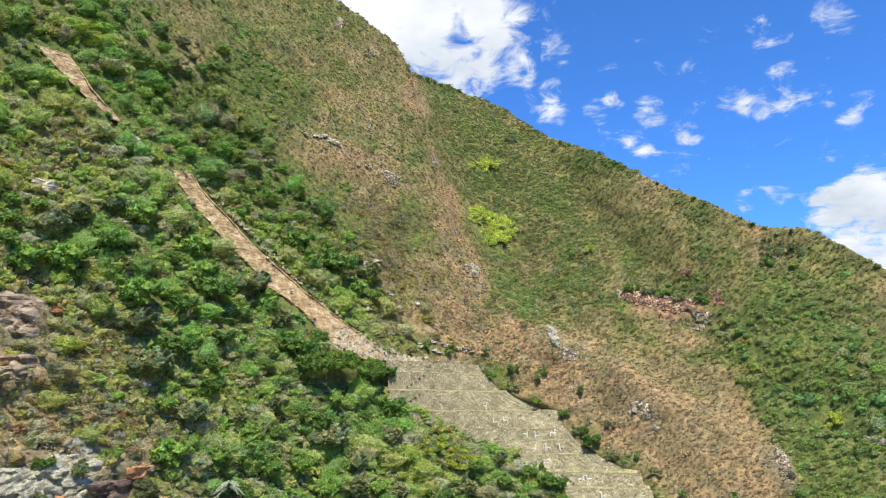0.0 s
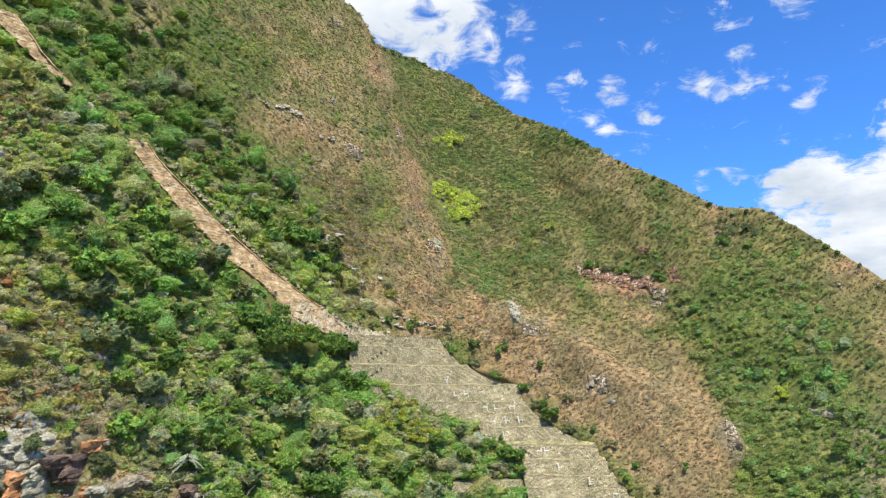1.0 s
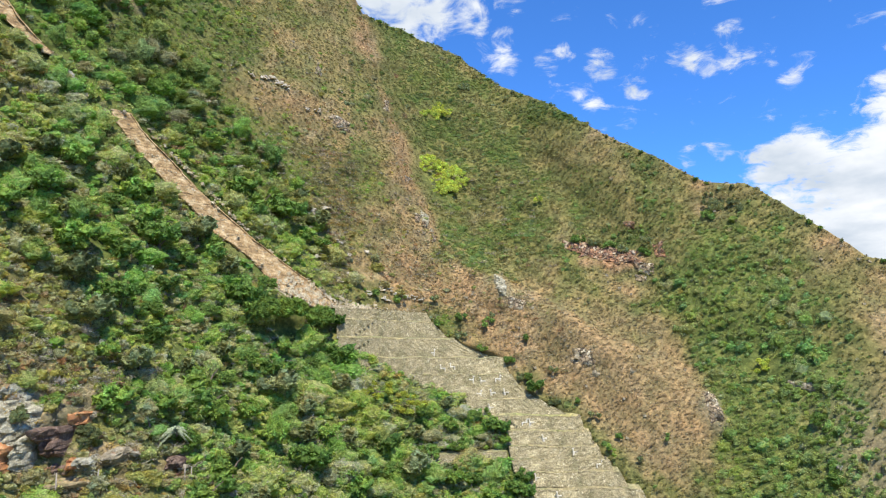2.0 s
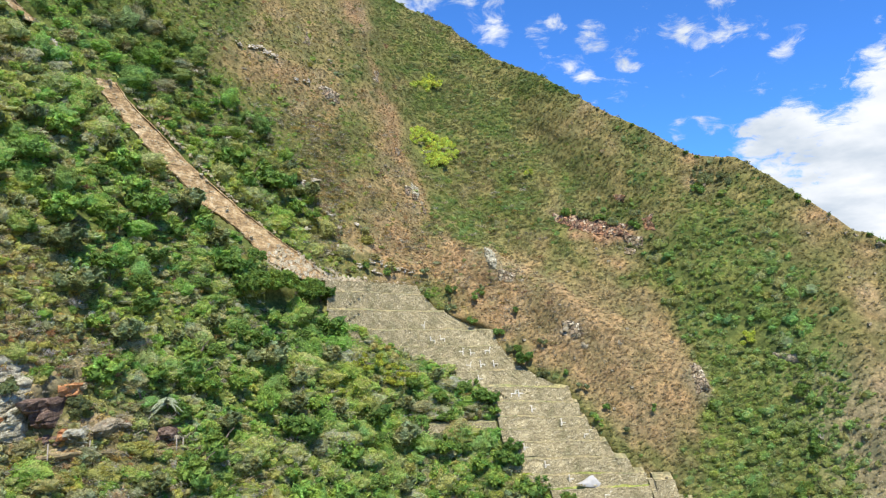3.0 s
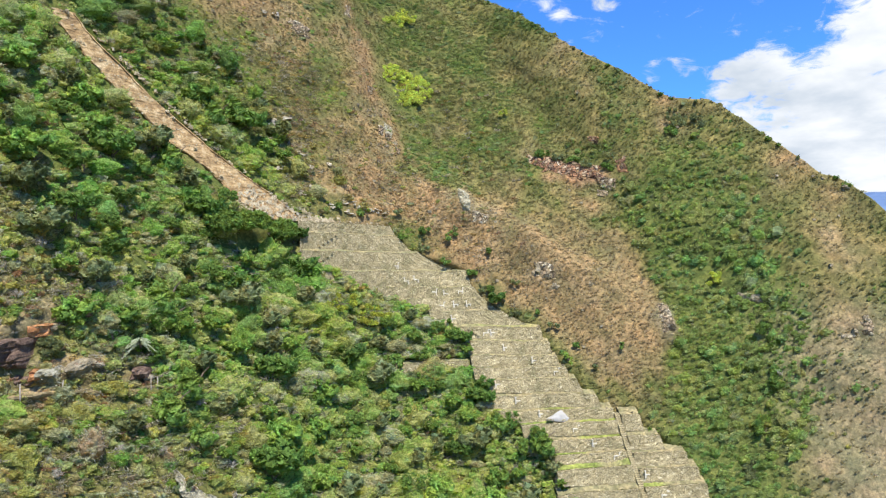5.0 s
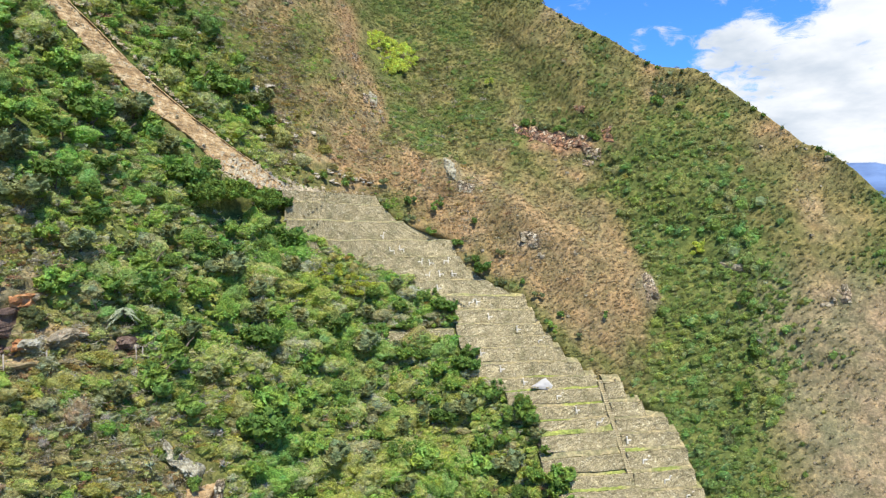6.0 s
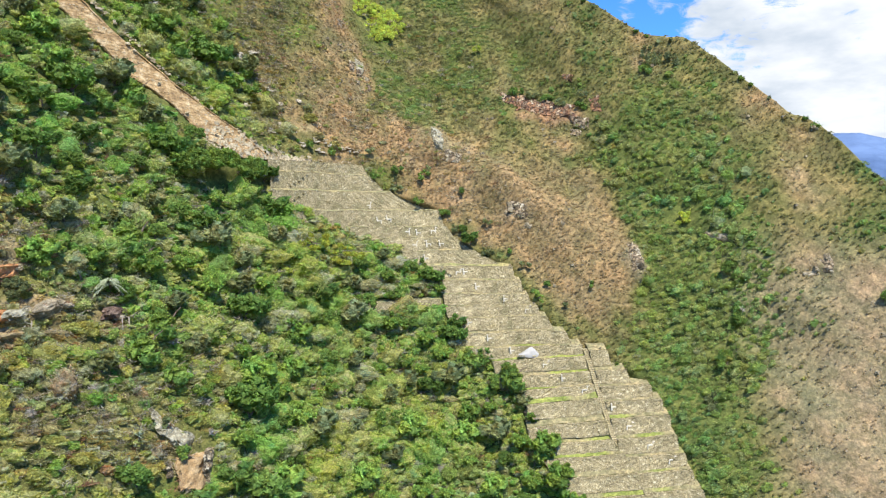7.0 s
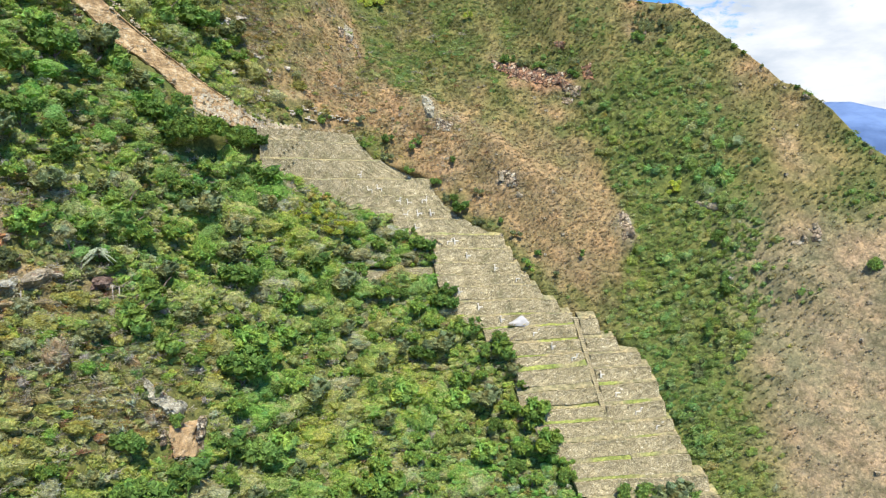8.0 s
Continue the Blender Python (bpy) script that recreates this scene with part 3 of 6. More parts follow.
def build_ground():
    core = np.arange(-84, 126, 0.75)
    xs = np.concatenate([[-4500, -1500, -500, -220, -140, -105], core, [132, 145, 170, 230, 420, 1200, 4500]])
    n = 250
    u = np.linspace(0, 1, n)[:, None]
    top = crest(xs)[None, :]
    z = -72 + (top + 72) * u
    x = np.broadcast_to(xs, z.shape)
    y = land(x, z)
    # over the crest, falling gently away
    back_y, back_z = [0.4, 1.2, 3, 8, 20, 60, 200, 900], [0.1, 0.5, 1.5, 4, 9, 22, 60, 150]
    up = [np.stack([xs, y[-1] + a, z[-1] - b], -1) for a, b in zip(back_y, back_z)]
    # the foot, and the valley floor out to the horizon
    foot_y, foot_z = [4, 12, 30, 70, 200, 700, 4500], [3, 8, 14, 18, 20, 21, 21]
    down = [np.stack([xs, y[0] - a, z[0] - b], -1) for a, b in zip(foot_y, foot_z)][::-1]
    v = np.concatenate([np.array(down), np.stack([x, y, z], -1), np.array(up)])
    rows, cols = v.shape[:2]
    me = mesh_of("ground", v.reshape(-1, 3), grid_faces(rows, cols), GROUND, True, {"cover": cover_colour(v[..., 0], v[..., 2]).reshape(-1, 3)})
    tagged(new("ground", me), "steep Andean hillside of dry tan grass, soil and green undergrowth", "hillside", kind="structure")


def build_mountains():
    az = np.radians(np.linspace(-180, 180, 241))
    v = []
    for k, (dist, share) in enumerate(((2600, -0.1), (2900, 0.35), (3200, 0.7), (3500, 1.0), (4200, 0.4))):
        ridge = 450 + 170 * np.sin(az * 5 + 0.6) * 0.5 + 130 * fbm(np.degrees(az), 0 * az, 14.0, 4, 3) - 110 * smooth(41, 48, np.degrees(az))
        r = dist + 160 * fbm(np.degrees(az), 0 * az + k, 9.0, 3, 4)
        v.append(np.stack([np.sin(az) * r, np.cos(az) * r, -90 + (ridge + 90) * share + 60 * fbm(np.degrees(az), 0 * az + k, 5.0, 3, 8) * (share > 0)], -1))
    v = np.array(v)
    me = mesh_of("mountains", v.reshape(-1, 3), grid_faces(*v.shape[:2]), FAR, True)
    tagged(new("backdrop_mountains", me), "distant mountain range under the clouds, coloured blue for haze", "mountains", kind="structure")


build_ground()
build_mountains()


# ---------------------------------------------------------------- terraces
def face_y(x, z_top, drop):
    """Where a terrace wall's face stands, at half its height."""
    return hill(x, z_top - drop / 2) - 0.7


def strip_mesh(name, xs, section, mat, rough=0.0, attributes=None, seed=0):
    """A band along x whose cross section gives (y, z) rows for each x."""
    rs = np.random.RandomState(seed)
    rows = np.array([np.stack([xs, y, z], -1) for y, z in section])
    rows = rows + rs.normal(0, 1, rows.shape) * np.array([0.3, 1.0, 0.35]) * rough
    return mesh_of(name, rows.reshape(-1, 3), grid_faces(*rows.shape[:2]), mat, False, attributes(rows) if attributes else None)


def stones_mesh(name, places, sizes, mat, seed=0, twist=0.5):
    """Many rough stones in one mesh: boxes with knocked corners."""
    rs = np.random.RandomState(seed)
    cube = np.array([[i, j, k] for i in (-1, 1) for j in (-1, 1) for k in (-1, 1)], float) * 0.5
    quads = np.array([[0, 1, 3, 2], [4, 6, 7, 5], [0, 4, 5, 1], [2, 3, 7, 6], [0, 2, 6, 4], [1, 5, 7, 3]])
    n = len(places)
    turn = rs.uniform(-twist, twist, n)
    v = cube[None] * np.asarray(sizes)[:, None] * (1 + rs.uniform(-0.3, 0.15, (n, 8, 3)))
    cx, sx = np.cos(turn)[:, None], np.sin(turn)[:, None]
    v = np.stack([v[..., 0] * cx - v[..., 1] * sx, v[..., 0] * sx + v[..., 1] * cx, v[..., 2]], -1) + np.asarray(places)[:, None]
    f = quads[None] + 8 * np.arange(n)[:, None, None]
    return mesh_of(name, v.reshape(-1, 3), f.reshape(-1, 4), mat)


def ledge_cover(green, dull=0.0):
    def colours(rows):
        x, z = rows[..., 0], rows[..., 1]
        g = 0.85 * smooth(0.0, 0.6, 1.4 * bumps(x, 0 * x + 3.3 * np.round(rows[0, 0, 2] * 3), 5.0, 7) + green)[..., None]
        c = np.array([0.28, 0.25, 0.145]) * (1 - g) + np.array([0.225, 0.29, 0.055]) * g
        c = c * (1 - dull) + np.array([0.27, 0.245, 0.14]) * dull
        return {"cover": c.reshape(-1, 3)}
    return colours


def terrace(z_top, x0, x1, drop, depth, mat, green, seed, label, inlays=(), shift=(0.0, 0.0), share=0.76, lean=0.20, coped=True, rough=0.05, steps=()):
    """One terrace: a leaning wall of field stones, its coping, its end walls and the grassy ledge that rises to the next wall.
    shift: how far its two ends have moved along x at the foot; share: how much of the drop is wall."""
    rs = np.random.RandomState(seed)
    n = max(6, int((x1 - x0) / 0.4))
    u = np.linspace(0, 1, n)
    xs = x0 + (x1 - x0) * u
    wall = drop * share
    bow = 0.15 * bumps(xs, 0 * xs + seed, 3.0, 2)
    slant = float(np.interp(z_top, [-48, -35, -25, -15, 0], [0.20, 0.19, 0.11, 0.03, 0.0])) * (z_top < 0)
    pivot = x1 - 5 if x0 < 43 else x0 + 4
    rise_at = lambda x: slant * (x - pivot)
    y = face_y(xs, z_top + rise_at(xs), drop) + bow
    level = z_top + rise_at(xs) + 0.16 * bumps(xs, 0 * xs + seed, 4.0, 4) + 0.05 * bumps(xs, 0 * xs + seed, 0.9, 4)
    thing = new("stone_terrace")
    thing.location = (x0, float(y[0]), z_top - drop)
    home = Matrix.Translation(-thing.location)

    def row(s, back=0.0):
        f = min(1.0, s / drop)
        x = xs + shift[0] * f * (1 - u) + shift[1] * f * u
        return np.stack([x, face_y(x, z_top + rise_at(xs), drop) + bow - lean * (s - wall / 2) + back, level - s], -1)

    def finish(name, rows, material, colours=None, label=""):
        rows = np.array(rows)
        me = mesh_of(name, rows.reshape(-1, 3), grid_faces(*rows.shape[:2]), material, False, colours(rows) if colours else None)
        me.transform(home)
        part(name, me, thing, label)

    rows = [row(s) + rs.normal(0, 1, (n, 3)) * (0.02, rough, 0.02) for s in np.linspace(wall + 0.5, 0, 7)] + [row(0, 0.5)]
    finish("stone_face", rows, mat)
    for k in (0, -1):
        bm = bmesh.new()
        foot, head = Vector(row(wall + 0.5)[k]), Vector(row(0)[k])
        q = [bm.verts.new(p) for p in (foot, head, head + Vector((0, depth, 0.2)), foot + Vector((0, depth, 0)))]
        bm.faces.new(q if k else q[::-1])
        bm.transform(home)
        part("end_wall", from_bm("end_wall", bm, mat), thing)
    rise = drop * (1 - share) * 1.05
    rows = []
    for a in (0.06, 0.2, 0.4, 0.65, 1.0):
        r = row(0, 0.35 + a * (depth - 0.35))
        r[:, 2] += rise * min(1.0, a * 1.7) - 0.03 + 0.05 * bumps(xs, 0 * xs + 10 * a, 0.7, seed)
        rows.append(r)
    finish("ledge", rows, LEDGE, ledge_cover(green, float(np.interp(z_top, [-22, -8], [0.15, 0.78]))), "grassy ledge" if green > 0 else "dry grass ledge")
    m = int((x1 - x0) / 0.36)
    cx = np.linspace(x0 + 0.2, x1 - 0.2, m) + rs.uniform(-0.12, 0.12, m)
    cy, cz = np.interp(cx, xs, row(0)[:, 1]) + 0.2, np.interp(cx, xs, level) + rs.uniform(-0.12, 0.05, m)
    cope = stones_mesh("coping", np.stack([cx, cy, cz], -1), rs.uniform((0.22, 0.3, 0.14), (0.5, 0.5, 0.28), (m, 3)), mat, seed)
    cope.transform(home)
    if coped:
        tagged(part("coping", cope, thing), kind="stuff")
    # figures of white stones set into the wall, as plain bars
    for ix, iz in inlays:
        s = min(max(z_top + float(rise_at(ix)) - iz, 0.72), wall - 0.62)
        at_y, iz = float(np.interp(ix, xs, y)) - lean * (s - wall / 2) - 0.05, float(np.interp(ix, xs, level)) - s
        flip = 1 if rs.rand() < 0.5 else -1
        bars = [(0, 0.02, 0.98, 0.19), (-0.42 * flip, 0.06, 0.16, 1.3), (0.40 * flip, -0.28, 0.16, 0.68), (-0.55 * flip, 0.62, 0.26, 0.14), (-0.20 * flip, -0.30, 0.12, 0.62)]
        spots = [(ix + a, at_y + lean * -b, iz + b) for a, b, w, h in bars]
        me = stones_mesh("white_inlay", spots, [(w, 0.16, h) for a, b, w, h in bars], WHITE, seed + int(ix * 7), 0.04)
        me.transform(home)
        part("white_inlay", me, thing, "white stone inlay")
    # stones left standing out of the wall as a flight of steps
    for ix, up in steps:
        for k in range(5):
            s = wall * (0.85 - 0.17 * k)
            px = ix + up * 0.24 * wall * k
            me = stones_mesh("jutting_step", [(px, float(np.interp(px, xs, y)) - lean * (s - wall / 2) - 0.16, float(np.interp(px, xs, level)) - s)], [(0.34, 0.42, 0.16)], mat, seed + k)
            me.transform(home)
            part("jutting_step", me, thing)
    return tagged(thing, label, "terrace", "terraces on the hillside")


INLAYS = [(7.9, 2.0), (9.9, -1.0), (11.8, -0.8), (15.2, -3.1), (17.5, -3.3), (20.3, -3.1), (16.5, -5.5), (19.2, -5.5), (21.6, -5.5), (18.6, -8.1),
          (24.2, -10.7), (25.5, -10.7), (27.4, -13.1), (32.0, -15.3), (35.4, -17.2), (25.3, -19.3), (28.4, -21.7), (31.9, -23.7), (36.9, -25.8), (39.4, -28.0), (42.2, -30.0),
          (46.0, -31.4), (47.7, -33.9), (50.0, -36.5), (52.4, -38.8)]


JUTTING = {1: [(-6.4, 1)], 2: [(-7.2, 1)], 3: [(-5.6, 1)], 7: [(22.8, -1)]}


def build_terraces():
    def on(z, drop, x0, x1):
        return [p for p in INLAYS if z - drop < p[1] <= z and x0 < p[0] < x1]

    green = {10: -0.1, 11: -0.1, 13: 0.1, 14: -0.1, 15: 0.15, 16: 0.9, 17: 1.0, 18: -0.2, 19: 0.35, 20: 0.5, 21: 0.1, 22: 0.6, 23: 0.3, 7: 0.0, 9: -0.1}
    rows = TERRACES + [(-51.2, 41, joint(-51.2))]
    for k, (z, x0, x1) in enumerate(rows[:-1]):
        drop = z - rows[k + 1][0]
        terrace(z, x0, x1, drop, 2.6, STONE, green.get(k, -0.35), 100 + k,
                "grey-tan stone terrace wall with a narrow grassy ledge" if k else "ruined pale stone wall above the top terrace", on(z, drop, x0, x1), (0.0 if k < 7 else 0.5 * (rows[k + 1][1] - x0), (0.8 if k < 7 else 0.35 if k < 13 else 1.0) * (rows[k + 1][2] - x1)), 0.87 if k < 7 else 0.72 if k < 13 else 0.62, steps=JUTTING.get(k, ()))
    rows = SIDE_TERRACES + [(-49.8, joint(-49.8), 59)]
    for k, (z, x0, x1) in enumerate(rows[:-1]):
        terrace(z, x0, x1, z - rows[k + 1][0], 2.6, STONE, -0.3, 200 + k, "grey-tan stone terrace wall beside the stairway", on(z, z - rows[k + 1][0], x0, x1), (1.0 * (rows[k + 1][1] - x0), 0.2 * (rows[k + 1][2] - x1)), 0.68)


def stepped_strip(rows, seed, label):
    """A narrow strip of tan earth and stones up the slope: low ragged steps, and rows of stones across it."""
    rs = np.random.RandomState(seed)
    top, mids, halves = [[r[k] for r in rows] for k in range(3)]
    zs, us = np.arange(top[0] - 0.5, top[-1] + 0.3, 0.16), np.concatenate([np.linspace(-1, 0.64, 13), [0.72, 0.78, 0.83, 0.88, 0.94, 1.0]])
    z, u = np.meshgrid(zs, us, indexing="ij")
    half = np.interp(z, top, halves) * (1.10 + np.where(u < 0, 0.16, 0.07) * bumps(z, 3.0 * np.sign(u), 2.1, seed) + 0.07 * bumps(z, 3.0 * np.sign(u), 0.7, seed))
    x = np.interp(z, top, mids) + u * half
    s = (z + 0.10 * x + 0.16 * bumps(x, z, 1.4, seed)) / 0.55
    saw = s - np.floor(s)
    y = hill(x, z) - 0.22 + 0.07 * (saw - 0.5) + 0.18 * bumps(x, z, 1.1, seed + 1) + 0.10 * bumps(x, z, 0.35, seed + 2) + 1.3 * smooth(0.72, 1.0, -u) ** 2 + 1.6 * smooth(0.88, 1.0, u)
    # a low bank runs along one side
    y = y - 0.30 * np.exp(-((u - 0.83) / 0.06) ** 2) * np.clip(0.8 + 1.2 * bumps(z, 0 * z, 1.9, seed + 4), 0, 1.6)
    thing = new("stepped_strip")
    thing.location = (rows[0][1], float(hill(rows[0][1], top[0])), top[0])
    home = Matrix.Translation(-thing.location)
    me = mesh_of("earth_bed", np.stack([x, y, z], -1).reshape(-1, 3), grid_faces(*z.shape), GRAVEL)
    me.transform(home)
    part("earth_bed", me, thing, "gravelly tan earth")
    for k, (z0, xm, h) in enumerate(rows):
        n = int(h * 2 / 0.34)
        px = np.linspace(xm - 0.85 * h, xm + 0.85 * h, n)[rs.rand(n) < 0.6]
        if not len(px):
            continue
        pz = z0 - 0.10 * (px - xm) + rs.uniform(-0.35, 0.35, len(px))
        me = stones_mesh("rubble_edging", np.stack([px, hill(px, pz) - 0.16, pz], -1), rs.uniform((0.2, 0.12, 0.08), (0.55, 0.2, 0.2), (len(px), 3)), CREAM, seed + k)
        me.transform(home)
        tagged(part("rubble_edging", me, thing), kind="stuff")
    return tagged(thing, label, "stone strip")


def build_strips():
    stepped_strip(STRIP, 31, "narrow strip of tan earth and stone rows climbing the slope")
    stepped_strip(HIGH_STRIP, 57, "upper stretch of the tan stone strip among shrubs")


build_strips()
build_terraces()


# ---------------------------------------------------------------- plants
def clump(seed, leaves, leaf, squash=0.8):
    """A loose leafy clump about 1 m in reach. Triangles."""
    rs = np.random.RandomState(seed)
    way = rs.normal(0, 1, (leaves, 3))
    way[:, 2] = np.abs(way[:, 2]) * rs.choice([1, 1, 1, -0.7], leaves)
    way /= np.linalg.norm(way, axis=1, keepdims=True)
    at = way * 0.55 * rs.uniform(0.3, 1.3, (leaves, 1))
    side = np.cross(way, rs.normal(0, 1, (leaves, 3)))
    side /= np.linalg.norm(side, axis=1, keepdims=True)
    up = np.cross(side, way) + way * rs.uniform(-0.3, 0.9, (leaves, 1))
    size = rs.uniform(0.6, 1.4, (leaves, 1)) * leaf
    v = np.stack([at - side * size * 0.55, at + side * size * 0.55, at + up * size], 1).reshape(-1, 3)
    v[:, 2] = v[:, 2] * squash
    # old leaves, fresh leaves and a few pale ones
    tone = np.repeat(rs.choice([0.55, 0.75, 0.95, 1.15, 1.45, 1.9], leaves, p=[0.12, 0.2, 0.26, 0.22, 0.14, 0.06]), 3)
    return v, np.arange(leaves * 3).reshape(-1, 3), np.zeros(leaves, bool), tone


def icosphere(steps):
    bm = bmesh.new()
    bmesh.ops.create_icosphere(bm, subdivisions=steps, radius=1.0)
    ball, tris = np.array([v.co[:] for v in bm.verts]), np.array([[v.index for v in f.verts] for f in bm.faces])
    bm.free()
    return ball, tris


OUTWARD = np.array([0.0, -0.72, 0.69])  # out of the slope


def dome(seed, steps, leaves, leaf, squash=0.85, lobes=13, twigs=0.06, frill=0.10):
    """A dense shrub about 1 m in reach that leans out of the slope: uneven lobes of ragged foliage, leaf sprays and twigs standing out."""
    rs = np.random.RandomState(seed)
    ball, tris = icosphere(steps)
    unit = lambda a: a / np.maximum(np.linalg.norm(a, axis=1, keepdims=True), 1e-6)
    way = unit(unit(rs.normal(0, 1, (lobes, 3))) + 0.75 * OUTWARD)
    wide, high = rs.uniform(0.22, 0.55, lobes), rs.uniform(0.05, 0.50, lobes)
    shade = rs.choice([0.74, 0.87, 0.98, 1.09, 1.22], lobes, p=[0.18, 0.24, 0.26, 0.20, 0.12])
    warm = rs.normal(0, 0.09, lobes)

    def form(d):
        swell = high * np.exp(-(1 - d @ way.T) / (wide ** 2 / 2))
        return 0.50 + swell.max(1), swell.argmax(1)

    reach, who = form(ball)
    v = ball * (reach + rs.normal(0, frill, len(ball)))[:, None] + rs.normal(0, 0.55 * frill, ball.shape)
    tris = tris[(ball[tris] @ OUTWARD > -0.25).any(1)]
    used, tris = np.unique(tris, return_inverse=True)
    v, who, tris = v[used], who[used], tris.reshape(-1, 3)
    colour = lambda w, k: (shade[w] * rs.uniform(1 - k, 1 + k, len(w)))[:, None] * np.stack([1 + warm[w], np.ones(len(w)), 1 - warm[w]], -1)
    tone = colour(who, 0.35)
    d = unit(unit(rs.normal(0, 1, (leaves, 3))) + 0.6 * OUTWARD)
    r, w = form(d)
    at = d * (r + rs.uniform(-0.08, 0.22, leaves))[:, None]
    flat = unit(np.cross(d, rs.normal(0, 1, (leaves, 3))) + 0.5 * rs.normal(0, 1, (leaves, 3)))
    up = np.cross(flat, d) + rs.uniform(-0.3, 1.0, (leaves, 1)) * d
    size, thin = rs.uniform(0.5, 1.4, (leaves, 1)) * leaf, np.full((leaves, 1), 0.5)
    dry = rs.rand(leaves) < twigs
    up[dry] = d[dry] + rs.normal(0, 0.5, (dry.sum(), 3))
    size[dry] *= 2.2
    thin[dry] = 0.09
    tri = np.stack([at - flat * size * thin, at + flat * size * thin, at + up * size], 1)
    hue = colour(w, 0.4)
    hue[dry] = np.array([1.5, 1.3, 1.6]) * rs.uniform(0.7, 1.3, (dry.sum(), 1))
    verts = np.concatenate([v, tri.reshape(-1, 3)])
    verts[:, 2] *= squash
    faces = np.concatenate([tris, np.arange(leaves * 3).reshape(-1, 3) + len(v)])
    return verts, faces, np.zeros(len(faces), bool), np.concatenate([tone, np.repeat(hue, 3, 0)])


def brush(seed, blades, wide=0.07):
    """A tuft of dry grass and thin twigs about 1 m in reach."""
    rs = np.random.RandomState(seed)
    way = rs.normal(0, 1, (blades, 3)) + np.array([0, -0.3, 0.5])
    way[:, 2] = np.abs(way[:, 2])
    way /= np.linalg.norm(way, axis=1, keepdims=True)
    root = rs.normal(0, 0.35, (blades, 3)) * np.array([1, 1, 0.5])
    side = np.cross(way, rs.normal(0, 1, (blades, 3)))
    side /= np.linalg.norm(side, axis=1, keepdims=True)
    long = rs.uniform(0.35, 1.0, (blades, 1))
    tri = np.stack([root - side * wide, root + side * wide, root + way * long], 1)
    return tri.reshape(-1, 3), np.arange(blades * 3).reshape(-1, 3), np.zeros(blades, bool), np.repeat(rs.choice([0.6, 0.85, 1.05, 1.3, 1.6], blades), 3)


def scattered(shapes, at, size, tint, name, mat, seed):
    """Sets shapes on places at, turned at random, and joins all into one mesh."""
    rs = np.random.RandomState(seed)
    kind = rs.randint(0, len(shapes), len(at))
    turn = rs.uniform(-0.6, 0.6, len(at))
    vs, fs, es, ts, n = [], [], [], [], 0
    for k, (v, f, even, tone) in enumerate(shapes):
        who = np.where(kind == k)[0]
        if not len(who):
            continue
        c, s = np.cos(turn[who])[:, None], np.sin(turn[who])[:, None]
        w = np.stack([v[None, :, 0] * c - v[None, :, 1] * s, v[None, :, 0] * s + v[None, :, 1] * c, np.broadcast_to(v[None, :, 2], (len(who), len(v)))], -1)
        w = w * size[who][:, None] + at[who][:, None]
        vs.append(w.reshape(-1, 3))
        fs.append((f[None] + (len(v) * np.arange(len(who)))[:, None, None]).reshape(-1, 3) + n)
        es.append(np.tile(even, len(who)))
        ts.append((tint[who][:, None, :] * (tone if tone.ndim == 2 else tone[:, None])[None]).reshape(-1, 3))
        n += len(who) * len(v)
    return mesh_of(name, np.concatenate(vs), np.concatenate(fs), mat, np.concatenate(es), {"tint": np.clip(np.concatenate(ts), 0, 0.6)})


def sown(step, seed, x0=-82, x1=100, z0=-58, z1=125):
    """Uneven places over the hillside, one to a cell of that size."""
    rs = np.random.RandomState(seed)
    x, z = np.meshgrid(np.arange(x0, x1, step), np.arange(z0, z1, step))
    x, z = (x + rs.uniform(-0.5, 0.5, x.shape) * step).ravel(), (z + rs.uniform(-0.5, 0.5, z.shape) * step).ravel()
    keep = z < crest(x) + 0.1
    # leave out what lies well outside the strip of hillside that the walk looks over
    keep &= (z > np.interp(x, [-82, -40, 20, 60, 100], [-30, -50, -58, -54, -50])) & (z < np.interp(x, [-82, -50, -20], [80, 95, 125]))
    return x[keep], z[keep], rs


GREENS = np.array([[0.115, 0.215, 0.032], [0.14, 0.255, 0.037], [0.18, 0.295, 0.042], [0.155, 0.235, 0.05], [0.205, 0.28, 0.06], [0.20, 0.255, 0.08], [0.11, 0.185, 0.04]])
OLIVES = np.array([[0.215, 0.25, 0.06], [0.25, 0.265, 0.075], [0.28, 0.26, 0.095], [0.195, 0.24, 0.055], [0.25, 0.27, 0.115]])
BROWNS = np.array([[0.28, 0.215, 0.10], [0.33, 0.265, 0.13], [0.26, 0.235, 0.10], [0.29, 0.205, 0.105]])


